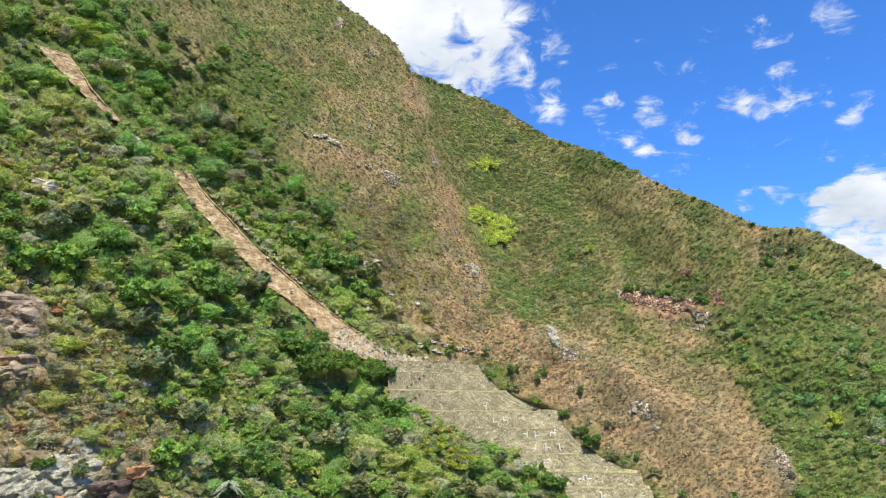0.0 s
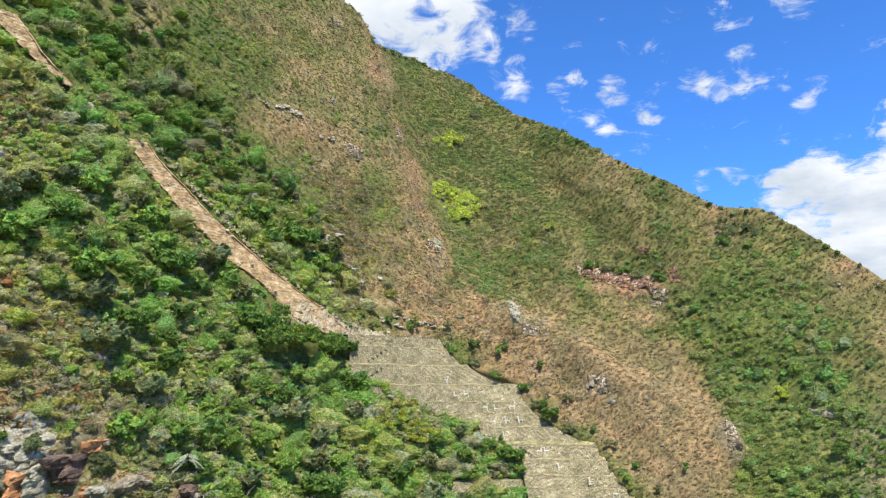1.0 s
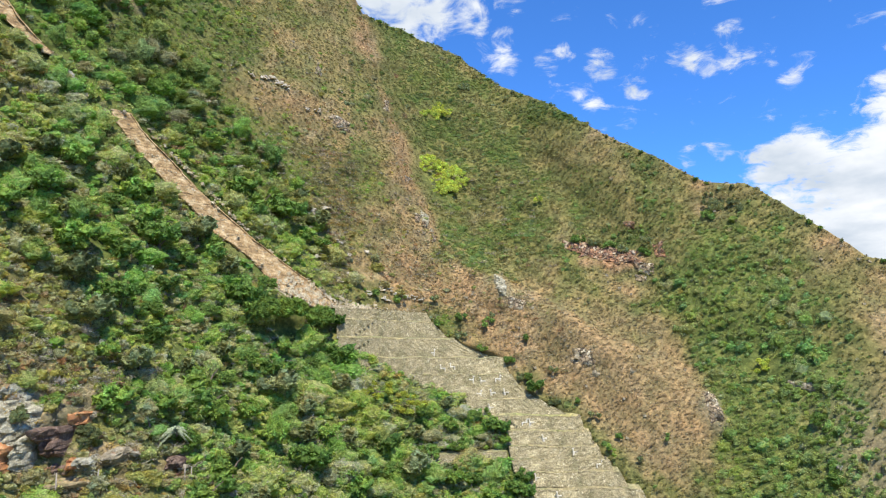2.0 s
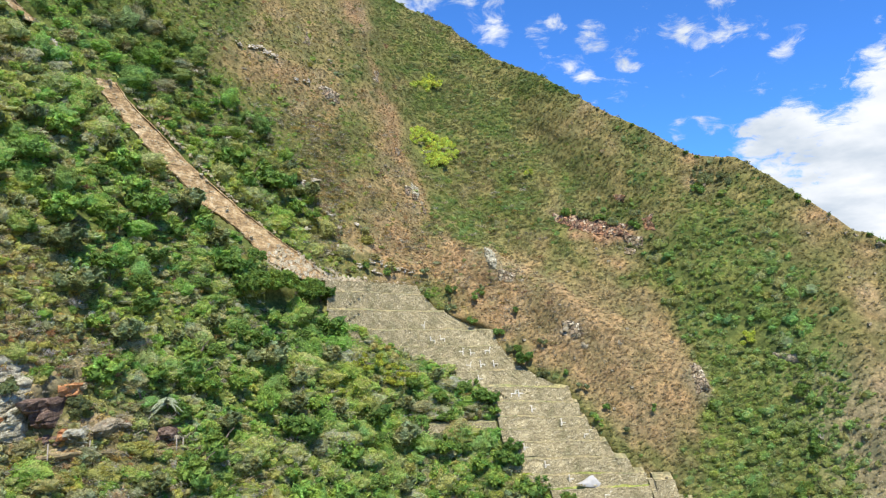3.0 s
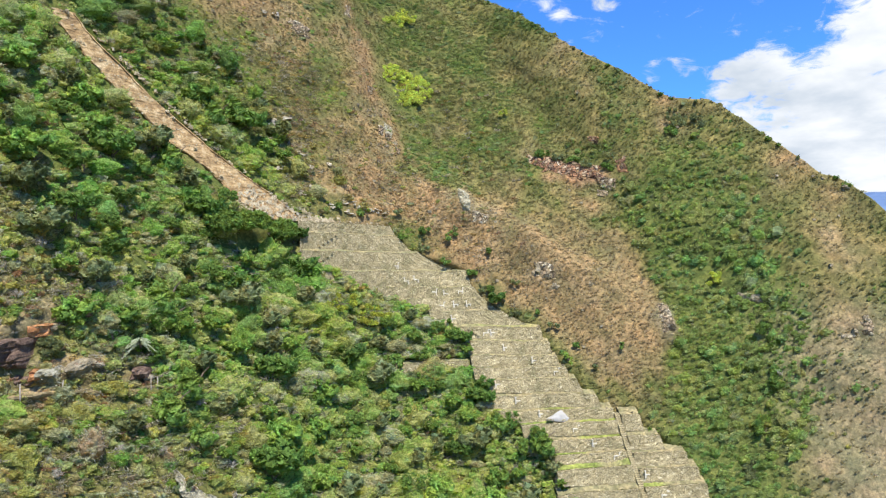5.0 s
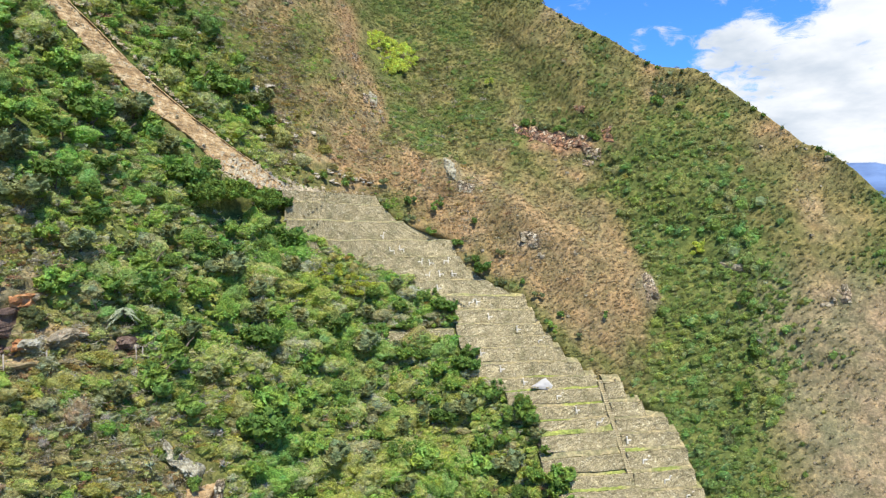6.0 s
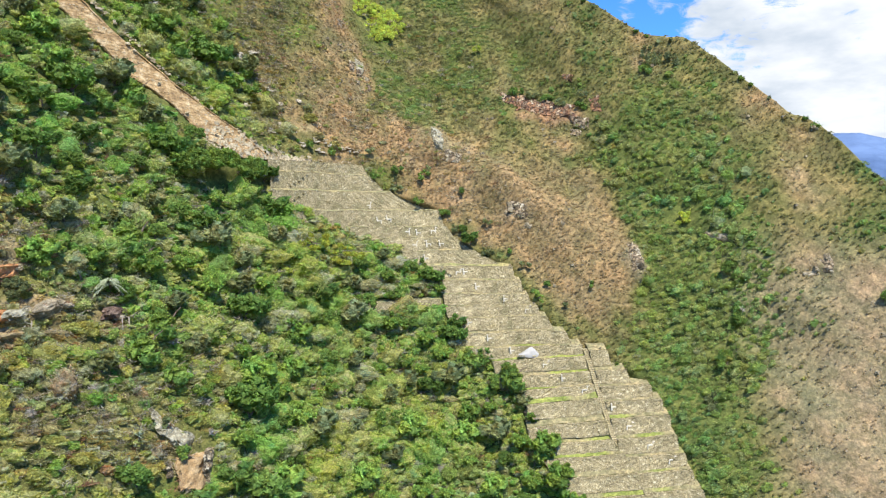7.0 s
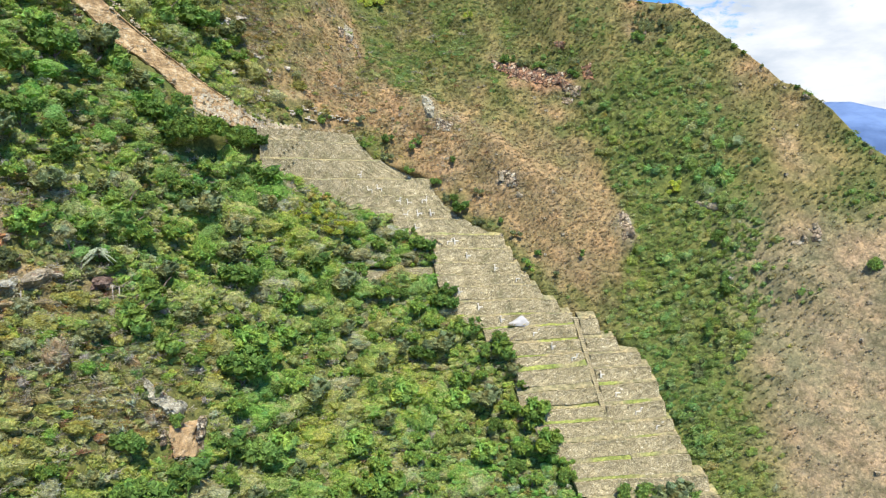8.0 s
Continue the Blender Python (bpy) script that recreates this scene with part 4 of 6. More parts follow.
def plant_tint(rs, dry, x, z):
    """Colour of each plant, from what grows round it."""
    n = len(dry)
    spur_side = x > thicket_edge(z) + np.where(z > 12, 8, 2)
    x = np.where((z > 15) & (x > spur_edge(z) - 1), np.maximum(x, 26), x)
    x = np.where(x < thicket_edge(z) + 3, np.minimum(x, 24), x)
    pick = np.clip(dry + rs.normal(0, 0.19, n), 0, 1)
    c = np.where((pick < 0.34)[:, None], GREENS[rs.randint(0, len(GREENS), n)],
                 np.where((pick < 0.72)[:, None], OLIVES[rs.randint(0, len(OLIVES), n)], BROWNS[rs.randint(0, len(BROWNS), n)]))
    fresh = smooth(0.25, 0.7, fbm(x, z, 7.0, 3, 41))[:, None] * (pick < 0.4)[:, None]
    fresh = np.maximum(fresh, (pick < 0.45)[:, None] * np.exp(-((x - 14) / 22) ** 2 - ((z + 36) / 13) ** 2)[:, None])
    fresh = fresh * np.where(x > 25, 0.45, 1.0)[:, None]
    c = c * (1 - 0.4 * fresh) + np.array([0.22, 0.31, 0.04]) * 0.4 * fresh
    # stands of one kind: emerald, olive or yellowish
    stand = fbm(x, z, 8.0, 2, 43)[:, None]
    c = c * np.where(stand > 0, 1 + stand * np.array([0.38, 0.18, -0.1]), 1 - stand * np.array([-0.3, 0.02, 0.0]))
    rare = rs.rand(n)
    autumn = ((rare > 0.94) & (x < -14) & (dry > 0.3))[:, None]
    c = np.where(autumn, np.array([[0.30, 0.25, 0.05], [0.30, 0.16, 0.06], [0.27, 0.21, 0.12]])[rs.randint(0, 3, n)], c)
    c = np.where((rare < 0.006)[:, None], np.array([0.34, 0.34, 0.05]), c)
    c = np.where(((rare > 0.012) & (rare < 0.13) & (x < 25))[:, None], np.array([0.20, 0.215, 0.10]), c)
    c = np.where(x[:, None] > 25, 0.7 * c + 0.3 * np.where(pick[:, None] < 0.5, np.array([0.17, 0.235, 0.065]), np.array([0.25, 0.235, 0.095])), c)
    c = 0.86 * c + 0.14 * c.mean(1, keepdims=True)
    c = c * np.where(spur_side & (x < 26), 0.68, 1.0)[:, None]
    return c * (rs.uniform(0.85, 1.15, n) * (1 - 0.25 * smooth(35, 60, z)))[:, None] * np.where(x > 25, 1.42, np.where(pick < 0.34, 2.7, 2.16))[:, None] * np.where(x[:, None] > 25, np.array([1.06, 0.97, 0.98]), np.array([1.05, 0.98, 0.90]))


def shrubby(x, z, d):
    """How likely a shrub is to stand in a place."""
    tall = np.clip(1.45 - 2.6 * d, 0, 1) * np.where(x > 25, 0.9, 1.0) * np.where(z > 75, 0.7, 1.0) * np.where((x > spur_edge(z)) & (x < 40) & (z > 30), 0.4, 1.0)
    tall = np.where((x > thicket_edge(z) + 2) & (x < spur_edge(z)) & (z > 8), np.maximum(tall, 0.26), tall)
    # a belt of shrubs lies along the far side of the stepped strip
    top, mids, halves = [[r[k] for r in STRIP] for k in range(3)]
    beside = x - np.interp(z, top, mids) - np.interp(z, top, halves)
    belt = np.interp(z, [12, 15, 20, 25, 31, 40, 45, 50], [3, 10, 13, 16, 18, 19, 16, 10]) + 5 * fbm(x, z, 5.0, 2, 73)
    tall = np.where((beside > 0.2) & (beside < belt) & (z > 11.5) & (z < 52), np.maximum(tall, 0.94 - 0.45 * smooth(0.1, 0.5, fbm(x, z, 4.0, 2, 74))), tall)
    return np.where((x < -14) & (z < 22) & (x < thicket_edge(z) + 3), np.maximum(tall, 0.97 - 0.6 * rockiness(x, z)), tall)


def build_cover():
    twiggy = (0.06, 0.16, 0.10, 0.40)
    small = [dome(60 + k, 2, 100, 0.17, 0.9, 7, twiggy[k % 4], 0.11) for k in range(8)]
    big = [dome(10 + k, 3, 300, 0.095, 0.9, 14, twiggy[k % 4], 0.08) for k in range(12)]
    huge = [dome(80 + k, 3, 540, 0.075, 0.9, 22, twiggy[k % 4], 0.06) for k in range(10)]
    mid = [dome(40 + k, 2, 46, 0.17, 0.85, 8, 0.04, 0.10) for k in range(10)]
    low = [clump(30 + k, 33, 0.29, 0.8) for k in range(6)]
    low = [(v, f, even, 0.6 + 0.4 * tone) for v, f, even, tone in low]
    # tall shrubs where the slope is green
    x, z, rs = sown(1.6, 1)
    near = (x < 46) & (z < 75) & (x < thicket_edge(z) + np.where(z > 12, 20, 9))
    x, z = x[near], z[near]
    d = dryness(x, z)
    grove = fbm(x, z, 5.0, 2, 71)
    keep = (rs.rand(len(x)) < shrubby(x, z, d)) & (built(x, z, 0.7) < 0.5) & ~cleared(x, z)
    x, z, d, grove = x[keep], z[keep], d[keep], grove[keep]
    size = np.clip((0.8 + rs.gamma(1.6, 0.5, len(x))) * (1 + 0.6 * grove), 0.6, 3.4) * (1 - 0.35 * d) * np.where(x > 25, 0.6, 1.0) * (1 + 0.5 * np.exp(-((x - 62) / 8) ** 2) * smooth(15, 0, z))
    rise = np.where(size > 1.25, 0.12, 0.0)
    at = np.stack([x, land(x, z) - rise * size, z + 0.22 * size], -1)
    # tall ones stand back from the walls and the strip
    size = np.where(built(x, z, 2.4) > 0.5, np.minimum(size, np.where(z < 8, 1.7, 0.9)), size)
    tint = plant_tint(rs, d * np.where(x < -14, 1.0, 0.8), x, z)
    girth = np.stack([size * rs.uniform(0.8, 1.5, len(x)), size * rs.uniform(0.5, 0.8, len(x)), size * rs.uniform(0.65, 1.15, len(x))], -1)
    tree = size > 1.25
    over = tree & (size > 2.0)
    me = scattered(huge, at[over], girth[over], tint[over], "shrubs", LEAVES, 22)
    tagged(new("broad_shrub_thicket", me), "broad mounded green shrubs rising out of the thicket", "shrubs", kind="stuff")
    me = scattered(big, at[tree & ~over], girth[tree & ~over], tint[tree & ~over], "shrubs", LEAVES, 2)
    tagged(new("tall_shrub_thicket", me), "tall leafy green shrubs crowding the near slope", "shrubs", kind="stuff")
    shrubs = ~tree
    me = scattered(small, at[shrubs], girth[shrubs], tint[shrubs], "shrubs", LEAVES, 12)
    tagged(new("shrub_thicket", me), "dense green shrubs and small trees covering the slope", "shrubs", kind="stuff")
    # smaller ones, close to the ground, on the open slopes and in the gully
    x, z, rs = sown(1.2, 21)
    far = ~((x < 46) & (z < 75) & (x < thicket_edge(z) + np.where(z > 12, 20, 9)))
    x, z = x[far], z[far]
    d = dryness(x, z)
    keep = (rs.rand(len(x)) < shrubby(x, z, d)) & (built(x, z, 0.7) < 0.5) & ~cleared(x, z)
    x, z, d = x[keep], z[keep], d[keep]
    gully = smooth(46, 52, x) * smooth(76, 68, x) * smooth(24, 14, z)
    size = np.clip(0.45 + rs.gamma(1.6, 0.22, len(x)), 0.4, 1.5) * (1 - 0.3 * d) * (1 + 0.35 * fbm(x, z, 6.0, 2, 72)) * (1 + 0.35 * gully)
    at = np.stack([x, land(x, z), z + 0.1 * size], -1)
    girth = np.stack([size * rs.uniform(0.9, 1.4, len(x)), size * rs.uniform(0.22, 0.4, len(x)) * (1 + 0.5 * gully), size * rs.uniform(0.75, 1.1, len(x))], -1)
    tint, deep = plant_tint(rs, d * 0.8, x, z), gully > 0.4
    me = scattered(small, at[deep], girth[deep], 1.42 * tint[deep], "shrubs", LEAVES, 17)
    tagged(new("gully_thicket", me), "dense mid-green shrubs filling the gully", "shrubs", kind="stuff")
    me = scattered(mid, at[~deep], girth[~deep], tint[~deep], "shrubs", FAR_LEAVES, 7)
    tagged(new("far_shrub_thicket", me), "green shrubs scattered over the far slope", "shrubs", kind="stuff")
    # low bushes all over, fewer where it is dry
    x, z, rs = sown(0.84, 3)
    d = dryness(x, z)
    thick = x < thicket_edge(z)
    keep = (rs.rand(len(x)) < np.where(thick, 0, np.where(d < 0.2, 0.85, 1)) * np.clip(1.25 - 1.35 * d, np.where(x > 62, 0.04, 0.4), 1)) & (built(x, z, 0.35) < 0.5) & (rs.rand(len(x)) > 0.45 * rockiness(x, z)) & ~cleared(x, z) & ((z < 60) | (rs.rand(len(x)) < 0.9))
    x, z, d = x[keep], z[keep], d[keep]
    size = rs.uniform(0.6, 1.3, len(x)) * (1.05 - 0.4 * d)
    at = np.stack([x, land(x, z) - 0.02 * size, z + 0.05 * size], -1)
    # on the open slopes the plants are close in colour to the ground they grow on
    c = plant_tint(rs, d, x, z)
    blend = (0.82 * smooth(5, 30, x + 0.5 * z) * smooth(0.15, 0.4, d))[:, None]
    c = c * (1 - blend) + 1.5 * cover_colour(x, z) * blend
    # they hug the steep ground
    me = scattered(low, at, np.stack([size * rs.uniform(0.9, 1.4, len(x)), (0.30 - 0.13 * smooth(0.4, 0.6, d)) * size, size * rs.uniform(0.6, 1.0, len(x))], -1), c, "bushes", FAR_LEAVES, 4)
    tagged(new("low_scrub", me), "low olive and green scrub scattered over the hillside", "shrubs", kind="stuff")
    # knee-high scrub that closes the ground under the near thicket
    x, z, rs = sown(1.12, 33, -70, 44, -56, 48)
    d = dryness(x, z)
    keep = (x < thicket_edge(z)) & (built(x, z, 0.5) < 0.5) & (rs.rand(len(x)) > 0.55 * rockiness(x, z)) & ~cleared(x, z)
    x, z, d = x[keep], z[keep], d[keep]
    size = rs.uniform(0.65, 1.5, len(x))
    at = np.stack([x, land(x, z) - 0.05 * size, z + 0.1 * size], -1)
    c = plant_tint(rs, np.clip(d * 1.15, 0, 1), x, z)
    me = scattered([dome(300 + k, 2, 36, 0.20, 0.9, 6, (0.1, 0.25, 0.5)[k % 3], 0.14) for k in range(9)], at,
                   np.stack([size * rs.uniform(0.9, 1.5, len(x)), size * rs.uniform(0.45, 0.8, len(x)), size * rs.uniform(0.6, 1.1, len(x))], -1), c, "bushes", LEAVES, 34)
    tagged(new("undergrowth", me), "knee-high olive and green scrub under the near thicket", "shrubs", kind="stuff")
    # tufts of grass on the dry ground
    x, z, rs2 = sown(0.66, 5)
    d = dryness(x, z)
    keep = (rs2.rand(len(x)) < np.clip(0.4 + 0.7 * d, 0, 0.97)) & ((x > 20) | (d > 0.3) | (z > 50)) & ((x > spur_edge(z) - 26) | (z > 45)) & ((x < 62) | (z > 5) | (rs2.rand(len(x)) < 0.2)) & (built(x, z, 0.1) < 0.5)
    x, z, d = x[keep], z[keep], d[keep]
    tufts = [clump(60 + k, 13, 0.55, 0.9) for k in range(5)]
    size = rs2.uniform(0.22, 0.5, len(x))
    at = np.stack([x, land(x, z) - 0.05, z + 0.05], -1)
    c = cover_colour(x, z) * 1.25 * rs2.uniform(0.7, 1.4, (len(x), 1)) + np.array([0.03, 0.025, 0.01]) * rs2.uniform(0, 1, (len(x), 1))
    me = scattered(tufts, at, np.stack([size * 1.2, size * 0.4, size], -1), c, "grass", GRASS, 6)
    tagged(new("grass_tufts", me), "dry tan grass tufts on the slope", "grass", kind="stuff")
    # straw, grey twigs and russet stalks in the near thicket
    x, z, rs3 = sown(0.8, 9, -62, 34, -54, 45)
    d = dryness(x, z)
    bushy = np.exp(-((x + 39.5) / 5) ** 2 - ((z + 3.2) / 3.0) ** 2) + 0.6 * np.exp(-((x + 26) / 9) ** 2 - ((z + 24) / 8) ** 2)
    keep = (rs3.rand(len(x)) < np.clip(0.10 + 0.7 * bushy + 1.1 * smooth(0.2, 0.6, d) * (x < -8), 0, 0.9)) & (built(x, z, 0.3) < 0.5) & (rs3.rand(len(x)) > 0.15 * rockiness(x, z))
    x, z, d = x[keep], z[keep], d[keep]
    bushy = bushy[keep]
    straw = [brush(90 + k, 34, 0.06) for k in range(6)]
    size = rs3.uniform(0.45, 1.15, len(x))
    at = np.stack([x, land(x, z) - 0.1 - 0.9 * (d < 0.3) - 0.6 * bushy, z + 0.1], -1)
    hues = np.array([[0.36, 0.30, 0.17], [0.34, 0.31, 0.22], [0.30, 0.27, 0.20], [0.27, 0.26, 0.11], [0.22, 0.25, 0.07], [0.34, 0.24, 0.07], [0.30, 0.17, 0.10]])
    pick = rs3.choice(7, len(x), p=[0.20, 0.24, 0.18, 0.12, 0.10, 0.09, 0.07])
    me = scattered(straw, at, np.stack([size * rs3.uniform(0.9, 1.5, len(x)), size, size * rs3.uniform(0.6, 1.0, len(x))], -1), hues[pick] * rs3.uniform(0.8, 1.3, (len(x), 1)), "brush", GRASS, 8)
    tagged(new("dry_brush", me), "straw-coloured grass and grey twigs between the shrubs", "grass", kind="stuff")


build_cover()


# ---------------------------------------------------------------- trees and bushes that stand out
def tube(bm, a, b, ra, rb, sides=6):
    """A tapered limb from a to b."""
    a, b = Vector(a), Vector(b)
    q = (b - a).to_track_quat("Z", "Y").to_matrix()
    rings = []
    for p, r in ((a, ra), (b, rb)):
        rings.append([bm.verts.new(p + q @ Vector((r * math.cos(k * 2 * math.pi / sides), r * math.sin(k * 2 * math.pi / sides), 0))) for k in range(sides)])
    for k in range(sides):
        bm.faces.new((rings[0][k], rings[0][(k + 1) % sides], rings[1][(k + 1) % sides], rings[1][k]))
    bm.faces.new(rings[1])


def crown_mesh(name, seed, rx, rz, count, reach, mat, leaf=0.18, flat=1.0):
    """A crown of several leafy clumps, uneven, with gaps; leans back with the slope."""
    rs = np.random.RandomState(seed)
    vs, fs, es, ts, n = [], [], [], [], 0
    for k in range(count):
        r = reach * rs.uniform(0.65, 1.2)
        v, f, even, tone = dome(seed * 31 + k, 3 if r > 0.95 else 2, int(140 * r ** 1.3), 0.75 * leaf / r, 0.85, 9, 0.03, 0.13)
        a, q = rs.uniform(0, 2 * math.pi), math.sqrt(rs.uniform(0, 1))
        x, z = math.cos(a) * q * rx, math.sin(a) * q * rz
        vs.append(v * r * np.array([1, flat, 1]) + np.array([x, 0.55 * z + rs.uniform(-0.4, 0.3) * reach, z]))
        fs.append(f + n); es.append(even); ts.append(tone)
        n += len(v)
    return mesh_of(name, np.concatenate(vs), np.concatenate(fs), mat, np.concatenate(es), {"tint": np.concatenate(ts)})


def small_tree(seed, mat, height=2.6, spread=1.5):
    """A small tree or tall shrub: bent stems, limbs and a broad crown."""
    rs = np.random.RandomState(seed)
    thing = new("small_tree")
    bm = bmesh.new()
    at, r = Vector((0, 0.7, -0.7)), 0.13
    knees = [at]
    for k in range(3):
        nxt = at + Vector((rs.uniform(-0.18, 0.18), rs.uniform(-0.3, 0.02), height * 0.28))
        tube(bm, at, nxt, r, r * 0.75)
        at, r = nxt, r * 0.75
        knees.append(at)
    part("trunk", from_bm("trunk", bm, BARK, True), thing)
    for k in range(4):
        bm = bmesh.new()
        a = rs.uniform(0, 6.28)
        base = knees[1 + k % 3]
        end = base + Vector((math.cos(a) * spread * 0.7, math.sin(a) * spread * 0.5, height * rs.uniform(0.2, 0.4)))
        tube(bm, base, (base + end) / 2 + Vector((0, 0, 0.12)), 0.06, 0.045, 5)
        tube(bm, (base + end) / 2 + Vector((0, 0, 0.12)), end, 0.045, 0.02, 5)
        part("limb", from_bm("limb", bm, BARK, True), thing)
    me = crown_mesh("crown", seed, spread * 0.75, height * 0.32, 5, spread * 0.68, mat)
    me.transform(Matrix.Translation((0, -0.15, height * 0.62)))
    part("crown", me, thing)
    return thing


def at_slope(x, z, lift=0.0, size=1.0, turn=0.0, out=0.0):
    return pose(x, float(land(x, z)) - out, z + lift, 0, 0, turn) @ Matrix.Diagonal((size, size, size, 1))


MID_GREEN = leaf_material("mid green leaves", False, (0.215, 0.335, 0.070))
DARK_GREEN = leaf_material("dark green leaves", False, (0.165, 0.280, 0.058))
GREY_GREEN = leaf_material("grey green leaves", False, (0.259, 0.304, 0.125))
YELLOW_GREEN = leaf_material("yellow green leaves", False, (0.52, 0.60, 0.085), 0.45, depth=0.1, vary=0.6)
GOLDEN = leaf_material("yellowish leaves", False, (0.40, 0.46, 0.06), 0.42, fine=6.0)
LIGHT_GREEN = leaf_material("light green leaves", False, (0.262, 0.395, 0.072), 0.46)


def build_trees():
    rs = np.random.RandomState(77)
    kinds = [(MID_GREEN, "mid-green small tree with a broad leafy crown"), (DARK_GREEN, "dark green small tree with a dense crown"),
             (LIGHT_GREEN, "light green leafy small tree on the slope"), (GREY_GREEN, "grey-green shrubby small tree")]
    models = []
    for k in range(8):
        mat, label = kinds[k % 4]
        t = small_tree(900 + k, mat, 2.3 + 0.25 * (k % 3), 1.45 + 0.15 * (k % 2))
        models.append(tagged(t, label, "tree", "small trees in the thicket"))
    spots = []
    # beside the walls
    for x, z, size, k in ((-24.2, 8.2, 1.2, 1), (-22.0, 8.0, 1.2, 5), (-10.9, 5.6, 0.9, 1), (-23.6, 5.2, 1.0, 0), (-12.6, 1.6, 1.0, 5), (-17.5, 1.4, 1.0, 2),
                          (10.0, -8.8, 0.8, 3), (14.8, -10.8, 1.0, 0), (18.6, -13.4, 1.0, 1), (20.3, -14.6, 0.9, 2), (16.6, -18.6, 0.9, 0),
                          (21.8, -23.4, 1.05, 1), (23.2, -21.0, 0.9, 5), (25.0, -27.4, 1.0, 4), (30.4, -28.6, 1.25, 0), (31.6, -30.8, 1.3, 4), (33.4, -35.6, 1.2, 2), (35.2, -39.4, 1.2, 6), (49.0, -49.8, 1.6, 0), (53.0, -49.4, 1.4, 3), (46.0, -50.6, 1.7, 0), (51.2, -50.6, 1.6, 3), (55.6, -49.6, 1.4, 0), (33.4, -41.0, 1.2, 2), (36.0, -44.0, 1.3, 6), (38.0, -48.2, 1.2, 0),
                          (25.6, -3.6, 0.75, 0), (27.0, -5.8, 0.9, 5), (46.6, -24.4, 0.6, 2), (48.4, -26.8, 0.5, 4)):
        spots.append((x, z, size, k))
    tries = 0
    while len(spots) < 250 and tries < 4000:
        tries += 1
        x, z = rs.uniform(-62, 34), rs.uniform(-52, 30)
        if built(x, z, 2.6) > 0.5 or (z > 11 and built(x, z, 4.6) > 0.5) or built(x, z - 1.5, 1.5) > 0.5 or dryness(x, z) > 0.27 or z > crest(x) or (z > 12 and x > spur_edge(z) - 2) or (4 < x < 23 and -20 < z < -14) or (-24 < x < -8 and 1.5 < z < 10) or (-6 < x < 7 and -9.5 < z < -2) or (-40 < x < -24 and -18 < z < -11) or (-23 < x < -13 and -38 < z < -26):
            continue
        if min(math.hypot(x - a, z - b) for a, b, _, _ in spots) < 3.1:
            continue
        sunny = x > -8 and z < -18
        spots.append((x, z, rs.uniform(0.9, 1.55), int(rs.choice([2, 6, 2, 6, 0, 3])) if sunny else rs.randint(0, 8)))
    for k, t in enumerate(models):
        x, z, size, _ = spots.pop(40 + k)
        t.matrix_basis = at_slope(x, z, 0, size, 0, 0.5)
    for x, z, size, k in spots:
        copy_thing(models[k], at_slope(x, z, 0, size, rs.uniform(-25, 25), 0.5))


build_trees()


def leafy_bush(x, z, rx, rz, count, reach, mat, label, seed, flat=0.6, out=0.9):
    """A sprawling bush that lies on the slope."""
    thing = new("sprawling_bush")
    thing.location = (x, float(land(x, z)) - out, z)
    part("foliage", crown_mesh("foliage", seed, rx, rz, count, reach, mat, 0.26, flat), thing)
    bm = bmesh.new()
    for k in range(5):
        a = k * 1.25
        tube(bm, (0, 0.3, -0.3), (math.cos(a) * rx * 0.5, 0.1, math.sin(a) * rz * 0.5), 0.07, 0.03, 5)
    part("stems", from_bm("stems", bm, BARK), thing)
    return tagged(thing, label, "bush")


# along the ridge: x, reach
RIDGE_BUSHES = [(-6.2, 0.9), (-4.4, 1.2), (-2.4, 1.1), (-0.4, 0.8), (4.4, 0.9), (6.0, 0.6), (22.8, 0.7), (24.4, 0.8), (30.4, 0.8), (32.2, 0.8), (40.9, 0.7), (48.6, 0.7), (50.0, 0.6), (54.2, 0.8), (55.6, 0.6), (62.6, 0.9), (64.0, 0.8), (67.7, 0.7), (76.6, 0.9), (77.6, 0.8), (79.0, 0.5), (82.6, 0.8), (83.9, 0.7), (88.1, 0.7)]
EDGE_BUSHES = [(6.8, -15.4, 1.4, 1.2, MID_GREEN), (10.6, -17.9, 1.6, 0.8, GREY_GREEN), (14.8, -17.8, 1.2, 0.9, DARK_GREEN), (11.8, -14.0, 2.0, 0.9, MID_GREEN), (17.4, -9.6, 1.8, 1.4, MID_GREEN), (19.2, -12.2, 1.5, 1.2, GREY_GREEN), (22.6, -19.4, 1.2, 1.8, DARK_GREEN), (27.4, -24.8, 1.5, 1.3, DARK_GREEN), (31.4, -28.4, 1.2, 1.5, MID_GREEN), (32.8, -31.0, 1.3, 1.2, GREY_GREEN), (34.6, -36.0, 1.4, 1.4, LIGHT_GREEN), (36.4, -40.2, 1.3, 1.4, MID_GREEN), (38.6, -45.0, 1.4, 1.4, LIGHT_GREEN)]


